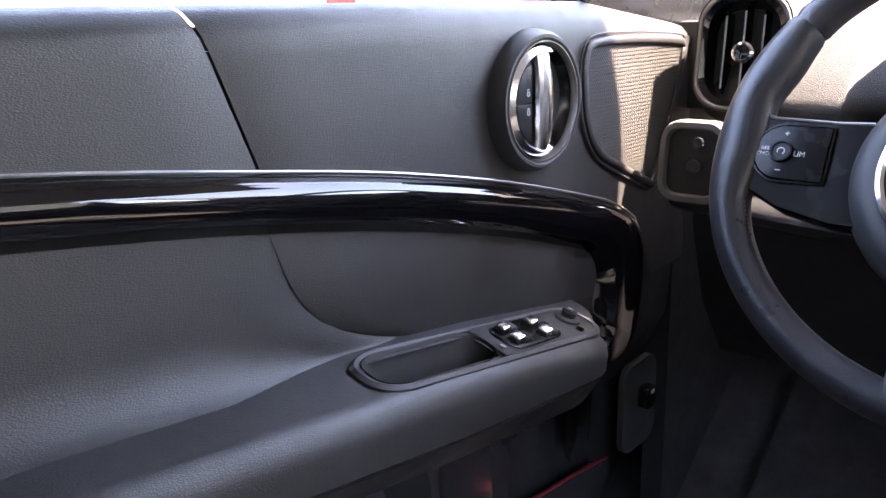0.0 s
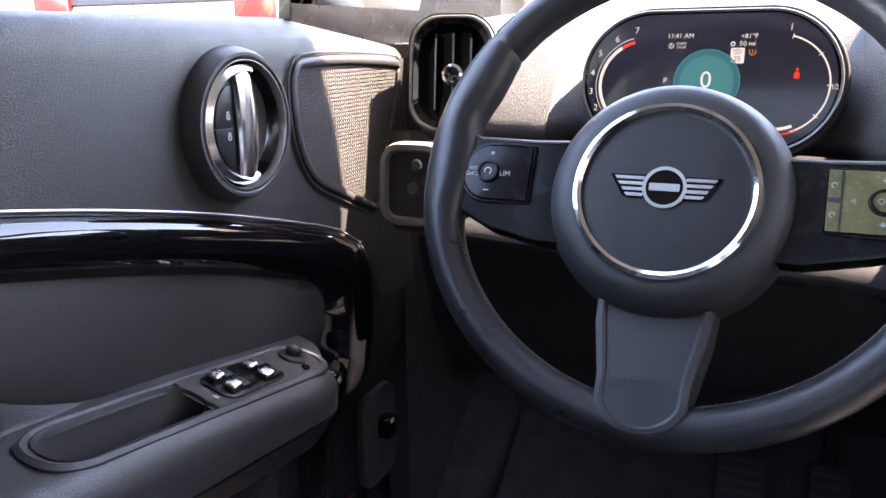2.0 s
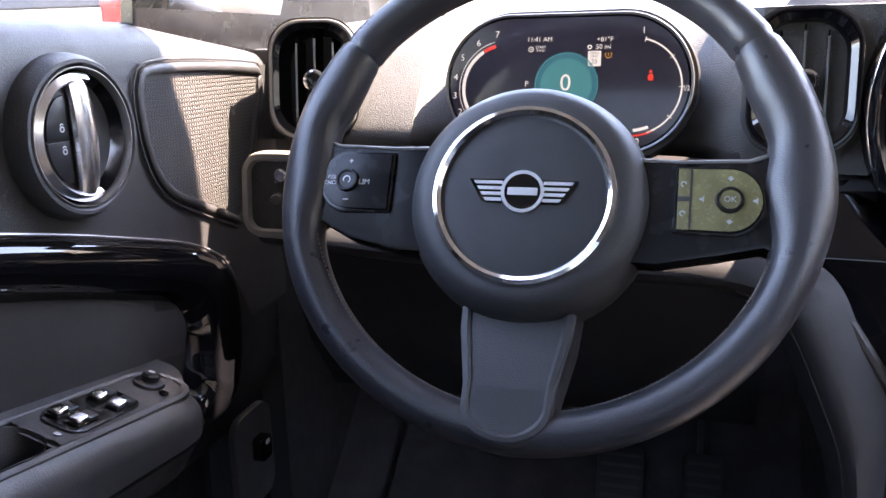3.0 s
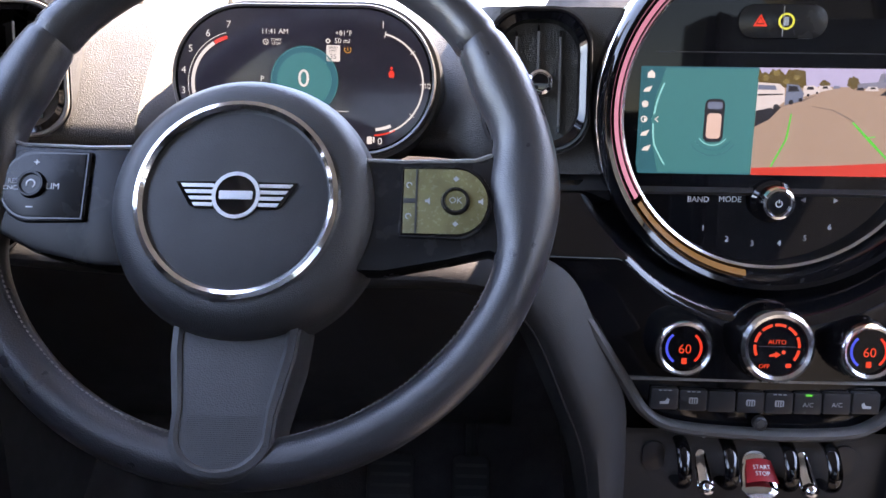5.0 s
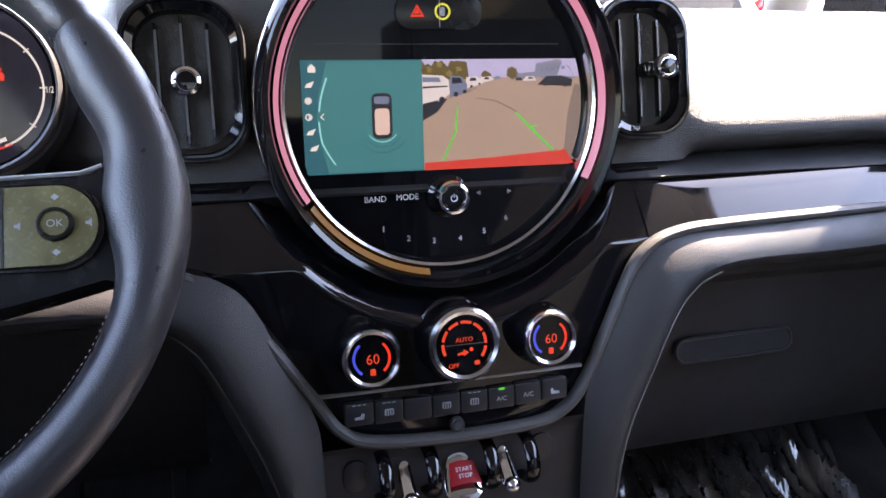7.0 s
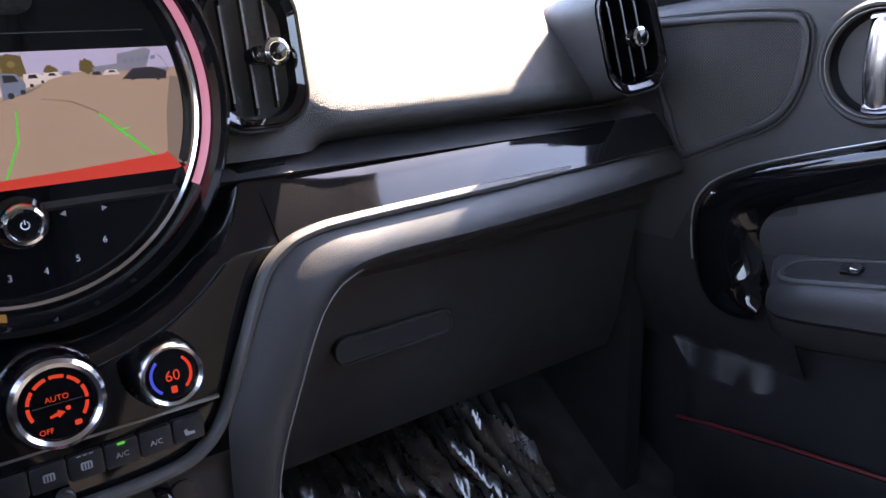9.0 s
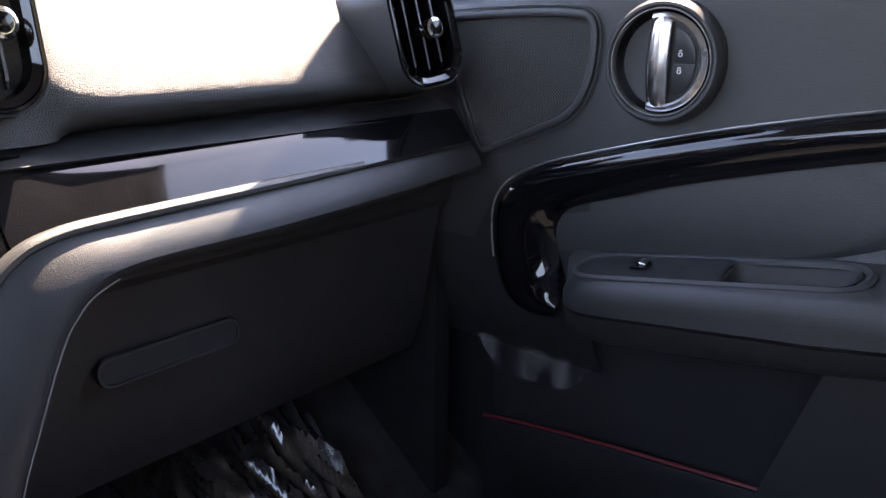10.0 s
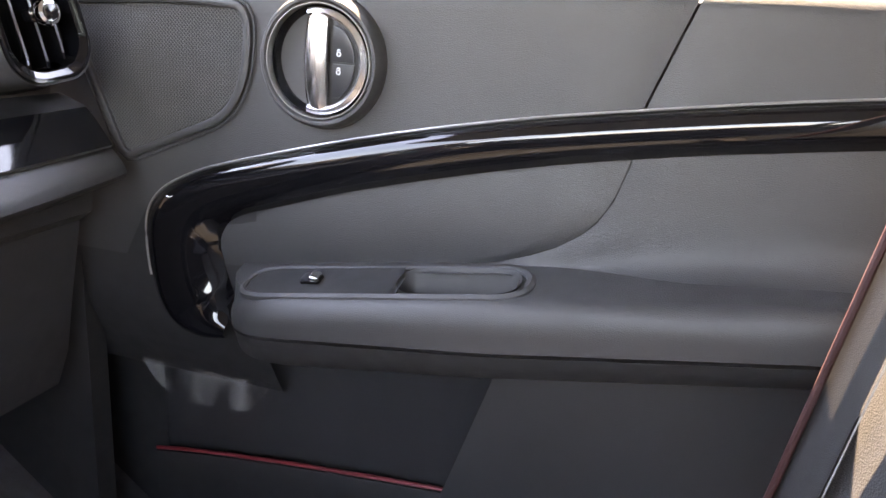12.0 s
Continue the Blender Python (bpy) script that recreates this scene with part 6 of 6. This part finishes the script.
def build_toggles():
    tg = thing("toggle_switch_row", (0, 0.085, 0.45), "row of chrome toggle switches round a red start switch", "toggle switches")
    Y = 0.083
    m0 = FRONT(0, Y, 0.485)
    part("back_plate", slab(rrect(0.185, 0.048, 0.02), m0, 0.002, 0.001, z=-0.001), DARK, tg, "black back plate")

    def toggle(x, mt, w, label, drop):
        rows = []
        for k in range(13):
            v = k / 12
            z = 0.491 - drop * v
            y = Y - 0.004 - 0.022 * v ** 1.3
            r = w * (0.62 + 0.38 * math.sin(min(1, v * 1.3) * math.pi / 2)) * (1 if v < 0.93 else 0.8)
            th = 0.0055 - 0.0015 * v
            rows.append([(x + r * math.cos(a), y + th * math.sin(a) * 0.5, z + th * math.sin(a)) for a in [2 * math.pi * j / 14 for j in range(14)]])
        return part("toggle", loft(rows, close_v=True, caps=True), mt, tg, label)

    st = toggle(0.0, CHROME, 0.0155, "chrome framed start toggle", 0.021)
    top = [[(0 + u * (0.0105 + 0.003 * v), Y - 0.0115 - 0.0155 * v, 0.4930 - 0.0125 * v + 0.002 * (1 - u * u)) for v in (0, 0.25, 0.5, 0.75, 1)] for u in (-1, -0.5, 0, 0.5, 1)]
    rd = part("start_face", loft(top), RED, st, "red start stop face")
    mm = frame_at((0.0, Y - 0.0185, 0.4898), (1, 0, 0), (0, 0.72, 0.70))
    text("START", 0.0050, mm, WHITE, rd, z=0.0026)
    text("STOP", 0.0050, mm @ Matrix.Translation((0, -0.0055, 0)), WHITE, rd, z=0.0026)
    for x in (-0.046, 0.040):
        t = toggle(x, CHROME, 0.0075, "chrome toggle switch", 0.017)
        part("tip", lathe([(0.0, 0.006), (0.004, 0.005), (0.0065, 0.002), (0.0070, -0.002), (0.005, -0.006)], frame_at((x, Y - 0.027, 0.474), (1, 0, 0), (0, 0.5, 0.85)), 20), CHROME, t, "round chrome tip")
        m = FRONT(x, Y - 0.006, 0.5125)
        part("mark", slab(arc_band(0.0016, 0.0024, 0, 300, 14), m, 0.0004, z=0.0005), GREYPRINT, tg, smooth=False)
        part("mark", slab(rrect(0.006, 0.0012, 0.0004), m @ Matrix.Translation((0.0062, 0, 0)), 0.0004, z=0.0005), GREYPRINT, tg)
    for x in (-0.0655, -0.0265, 0.0235, 0.0585):
        pts = [(x, Y, 0.507), (x, Y - 0.014, 0.505), (x, Y - 0.024, 0.496), (x, Y - 0.028, 0.485), (x, Y - 0.023, 0.474), (x, Y, 0.468)]
        part("guard", tube(curve(pts, 4), 0.0034, 0.0060, 10, up=(1, 0, 0)), GLOSS, tg, "curved gloss guard between toggles")
    for x in (-0.0865, 0.0755):
        m = FRONT(x, Y, 0.490)
        part("oval_blank", slab(rrect(0.019, 0.028, 0.009, 6), m, 0.004, 0.0015), KEYPLASTIC, tg, "oval blank cover")
    return tg


# ---- light switch panel and footwell things ----
def build_small():
    lp = thing("light_switch_panel", (-0.663, 0.086, 0.66), "headlamp switch panel with a satin grey surround", "switch panel")
    M = frame_at((-0.663, 0.086, 0.700), (1, 0, 0), (0, 0.10, 1))
    o = rrect(0.074, 0.086, 0.022, 6)
    part("surround", ring_band(o, grow([(p.x, p.y) for p in o], -0.011), M, -0.01, 0.007), SURROUND, lp, "rounded satin surround")
    part("panel", slab(grow([(p.x, p.y) for p in o], -0.010), M, 0.002, z=-0.001), GRILLE, lp, "finely perforated switch panel")
    for x, y in ((0.006, 0.020), (0.002, -0.004)):
        K = M @ Matrix.Translation((x, y, 0))
        part("button", lathe([(0, 0.007), (0.005, 0.007), (0.0065, 0.0055), (0.007, 0.0)], K, 20), CHROME if y > 0 else BEAD, lp, "small round switch button")

    hl = thing("hood_release", (-0.715, 0.09, 0.40), "black hood release lever on the kick panel", "hood release")
    m = frame_at((-0.716, 0.08, 0.415), (0, 1, 0), (0, 0, 1))
    part("bracket", slab(rrect(0.075, 0.11, 0.02), m, 0.008, 0.002), DARK, hl, "black kick panel cover")
    part("lever", slab(rrect(0.022, 0.026, 0.005), m @ Matrix.Translation((0.005, 0.01, 0)), 0.014, 0.003, z=0.006), GLOSS, hl)
    part("mark", slab(rrect(0.008, 0.005, 0.0015), m @ Matrix.Translation((0.005, 0.018, 0)), 0.0005, z=0.0202), GREYPRINT, hl)

    for x, w, nm in ((-0.34, 0.045, "brake pedal"), (-0.24, 0.035, "accelerator pedal")):
        pd = thing("pedal", (x, 0.34, 0.25), "black rubber " + nm + " in the footwell", "pedal", "pedals")
        m = frame_at((x, 0.335, 0.30), (1, 0, 0), (0, 0.5, 0.86))
        part("pad", slab(rrect(w * 1.3, 0.075, 0.008), m, 0.008, 0.002), DARK, pd, "ribbed pedal pad")
        for k in range(5):
            part("rib", slab(rrect(w * 1.1, 0.004, 0.001), m @ Matrix.Translation((0, -0.026 + 0.013 * k, 0)), 0.002, z=0.008), LOWER, pd)
        part("arm", tube([(x, 0.36, 0.31), (x, 0.46, 0.42), (x, 0.55, 0.62)], 0.008, n=8), LOWER, pd)

    # floor mats; the passenger's lies under crumpled film
    for s, lab in ((-1, "black carpet floor mat in the driver footwell"), (1, "black carpet floor mat in the passenger footwell")):
        rows = []
        for k in range(13):
            x = s * 0.44 - 0.20 + 0.40 * k / 12
            rows.append([(x, y, z + 0.016) for y, z in ((-0.35, 0.10), (-0.1, 0.10), (0.05, 0.112), (0.20, 0.172), (0.30, 0.245), (0.40, 0.325), (0.46, 0.372))])
        tagged(part("floor_mat", loft(rows), CARPET), lab, "floor mat", "floor mats")
    rows = []
    random.seed(3)
    for k in range(90):
        x = 0.25 + 0.36 * k / 89
        row = []
        for j in range(60):
            y = -0.05 + 0.46 * j / 59
            z = table([(-0.35, 0.10), (0.05, 0.112), (0.20, 0.172), (0.36, 0.293), (0.46, 0.372)], y) + 0.026
            f = 1 - abs(noise.noise((x * 22 + y * 9, y * 6, 3.0)))
            g = 1 - abs(noise.noise((x * 55 + y * 14, y * 16, 1.0)))
            row.append((x, y, z + 0.018 * f ** 5 + 0.012 * g ** 5))
        rows.append(row)
    tagged(part("protective_film", loft(rows), FILM), "crumpled clear protective film over the passenger mat", "plastic film")


def build_door_film():
    """Loose film with drawn-in sheen streaks, left over the passenger door's map pocket."""
    rows = []
    for k in range(50):
        y = -0.03 + 0.185 * k / 49
        low = 0.362 + 0.075 * abs((y - 0.07) / 0.10) ** 4 + 0.008 * noise.noise((y * 24, 0, 2))
        top = 0.492 - 0.03 * abs((y - 0.06) / 0.10) ** 4
        rows.append([(0.775 - 0.004 * noise.noise((y * 45, z * 6, 1.0)) + 0.006 * (0.47 - z) / 0.1, y, z) for z in [top + (low - top) * j / 11 for j in range(12)]])
    tagged(part("door_film", loft(rows), HAZE), "loose protective film with painted sheen streaks over the door pocket", "plastic film")


# ---- outside ----
def vehicle(x, y, z, turn, paint, label, glassy):
    v = thing("parked_car", (x, y, z), label, "car", "parked vehicles")
    M = pose(x, y, z, 0, 0, turn)
    prof = [(-2.2, 0.35), (-2.27, 0.75), (-2.22, 1.10), (-1.85, 1.62), (0.55, 1.66), (1.25, 1.12), (2.2, 0.98), (2.25, 0.6), (2.2, 0.35)]
    rows = []
    for u in (-0.92, -0.86, -0.6, 0, 0.6, 0.86, 0.92):
        k = 1 if abs(u) < 0.9 else 0.97
        rows.append([M @ Vector((u * (1 - 0.16 * max(0, c - 1.05)), a * k, (c - 0.35) * k + 0.35)) for a, c in prof])
    part("body", loft(rows, close_v=True, caps=True), paint, v)
    for s in (-1, 1):
        part("side_window", prism([M @ Vector((s * 0.905, a, c)) for a, c in ((-1.95, 1.15), (-1.72, 1.52), (0.45, 1.56), (1.0, 1.15))], M.to_3x3() @ Vector((s * 0.01, 0, 0))), glassy, v)
        part("tail_light", prism([M @ Vector((s * 0.90, -2.22, c)) for c in (0.98, 1.30)] + [M @ Vector((s * 0.62, -2.21, c)) for c in (1.22, 1.02)], M.to_3x3() @ Vector((0, -0.03, 0)), 0.01), TAIL, v, "red tail light")
        for a in (-1.4, 1.4):
            C = M @ Matrix.Translation((s * 0.80, a, 0.36)) @ pose(0, 0, 0, 0, 90 * s, 0)
            w = part("wheel", lathe([(0.23, 0.10), (0.30, 0.12), (0.36, 0.09), (0.36, -0.08), (0.2, -0.1)], C, 28), DARK, v)
            part("rim", lathe([(0.0, 0.09), (0.08, 0.10), (0.20, 0.09), (0.235, 0.115)], C, 20), CHROME, w)


    part("rear_window", prism([M @ Vector((x, y_, z_)) for x, y_, z_ in ((-0.68, -2.20, 1.14), (0.68, -2.20, 1.14), (0.60, -1.90, 1.56), (-0.60, -1.90, 1.56))], M.to_3x3() @ Vector((0, -0.02, 0.01)), 0.004), glassy, v)
    part("rear_bumper", prism([M @ Vector((x, -2.24, z_)) for x, z_ in ((-0.86, 0.38), (0.86, 0.38), (0.86, 0.66), (-0.86, 0.66))], M.to_3x3() @ Vector((0, -0.09, 0)), 0.03), LOWER, v, "dark rear bumper")


def build_outside():
    g = part("ground", loft([[(x, y, GROUND + SLOPE * y) for y in (-400, -60, -20, -5, 0, 5, 20, 60, 400)] for x in (-400, -60, -10, 0, 10, 60, 400)]), ASPHALT)
    tagged(g, "grey asphalt parking lot", "ground", kind="structure")
    gz = lambda y: GROUND + SLOPE * y
    vehicle(-0.6, 11.0, gz(11.0), 88, CARPAINT_W, "white parked pickup seen over the dashboard", DARK)
    vehicle(-4.2, 5.5, gz(5.5), 4, CARPAINT_W, "white parked car with red tail lights", DARK)
    vehicle(4.6, 9.5, gz(9.5), 80, CARPAINT_G, "silver parked car beyond the windshield", DARK)
    # building over the lot
    b = thing("warehouse", (11, -6, gz(-6)), "beige low warehouse beside the lot", "building")
    part("wall", box(12, 22, -30, 6, gz(-6), gz(-6) + 6.5), WALLPAINT, b, "beige wall")
    part("roof", box(11.7, 22.3, -30.3, 6.3, gz(-6) + 6.5, gz(-6) + 6.9), LOWER, b)
    for k in range(8):
        part("window", box(11.95, 12.05, -27 + 4 * k, -25.2 + 4 * k, gz(-6) + 1.2, gz(-6) + 2.6), GLOSS, b, smooth=False)
    w = thing("brick_wall", (-9, 6, gz(6)), "low grey brick wall behind the parked cars", "wall")
    part("wall", box(-9.4, -9.1, -8, 26, gz(0) - 0.3, gz(10) + 1.7), WALLBRICK, w)
    random.seed(11)
    for x, y, h in ((-7.5, 24, 6.5), (-1.5, 27, 6.0), (4.5, 25, 7.0), (10, 28, 6.0)):
        t = thing("tree", (x, y, gz(y)), "olive green parking lot tree", "tree", "lot trees")
        part("trunk", tube([(x, y, gz(y)), (x + 0.1, y, gz(y) + h * 0.3), (x - 0.1, y + 0.1, gz(y) + h * 0.65)], [0.18, 0.13, 0.05], n=8), BARK, t)
        bm = bmesh.new()
        for k in range(2600):
            a, e = random.uniform(0, 6.283), random.uniform(-0.7, 1.5)
            r = h * 0.32 * random.uniform(0.35, 1.0) ** 0.5 * (1 + 0.25 * math.sin(3 * a + k % 5))
            o = Vector((x + r * math.cos(a) * math.cos(e), y + r * math.sin(a) * math.cos(e), gz(y) + h * 0.66 + r * 0.8 * math.sin(e)))
            d1 = Vector((random.gauss(0, 1), random.gauss(0, 1), random.gauss(0, 1))).normalized() * 0.14
            d2 = d1.orthogonal().normalized() * 0.08
            bm.faces.new([bm.verts.new(o + d1), bm.verts.new(o + d2), bm.verts.new(o - d1), bm.verts.new(o - d2)])
        part("crown", bm, LEAF, t, smooth=False)


TAIL = mat("red_lens", (0.5, 0.01, 0.012), 0.12, coat=0.5)
CARPAINT_W = mat("white_car_paint", (0.75, 0.75, 0.76), 0.2, coat=0.6, vary=0.03, patch=2)
CARPAINT_G = mat("silver_car_paint", (0.42, 0.43, 0.45), 0.25, metal=0.5, coat=0.6, vary=0.03, patch=2)
WALLPAINT = mat("beige_stucco", (0.48, 0.43, 0.36), 0.9, grain=0.6, size=8, kind="noise", patch=1)
WALLBRICK = mat("grey_block", (0.30, 0.27, 0.25), 0.9, grain=0.8, size=12, kind="noise", patch=2, vary=0.25)
BARK = mat("bark", (0.12, 0.09, 0.06), 0.9, grain=1.0, size=40, kind="noise", patch=5, vary=0.3)
LEAF = mat("olive_leaves", (0.085, 0.095, 0.035), 0.6, vary=0.4, patch=3)

build_shell()
build_dash()
build_glovebox()
build_door(-1, "driver")
build_door(1, "passenger")
build_wheel()
build_cluster()
build_display()
build_climate()
build_toggles()
build_vent(-0.643, 0.142, 0.807, 0.074, 0.104, 0.004, 0, 12, "round-cornered outer air vent with chrome knob", 0.004, SURROUND, SATIN)
build_vent(-0.194, 0.140, 0.803, 0.074, 0.106, 0.002, 0, 0, "round-cornered centre air vent with chrome knob")
build_vent(0.190, 0.140, 0.808, 0.074, 0.106, 0.022, 0, 0, "round-cornered centre air vent, slats turned aside", 0.012)
build_vent(0.612, 0.112, 0.806, 0.074, 0.104, 0.004, 8, -8, "round-cornered outer air vent with chrome knob", 0.007)
build_small()
build_door_film()
build_seat(0.37, -0.498, "dark leatherette passenger seat with red piping", "front seats")
build_seat(-0.40, -0.78, "dark leatherette driver seat with red piping", "front seats")
build_outside()
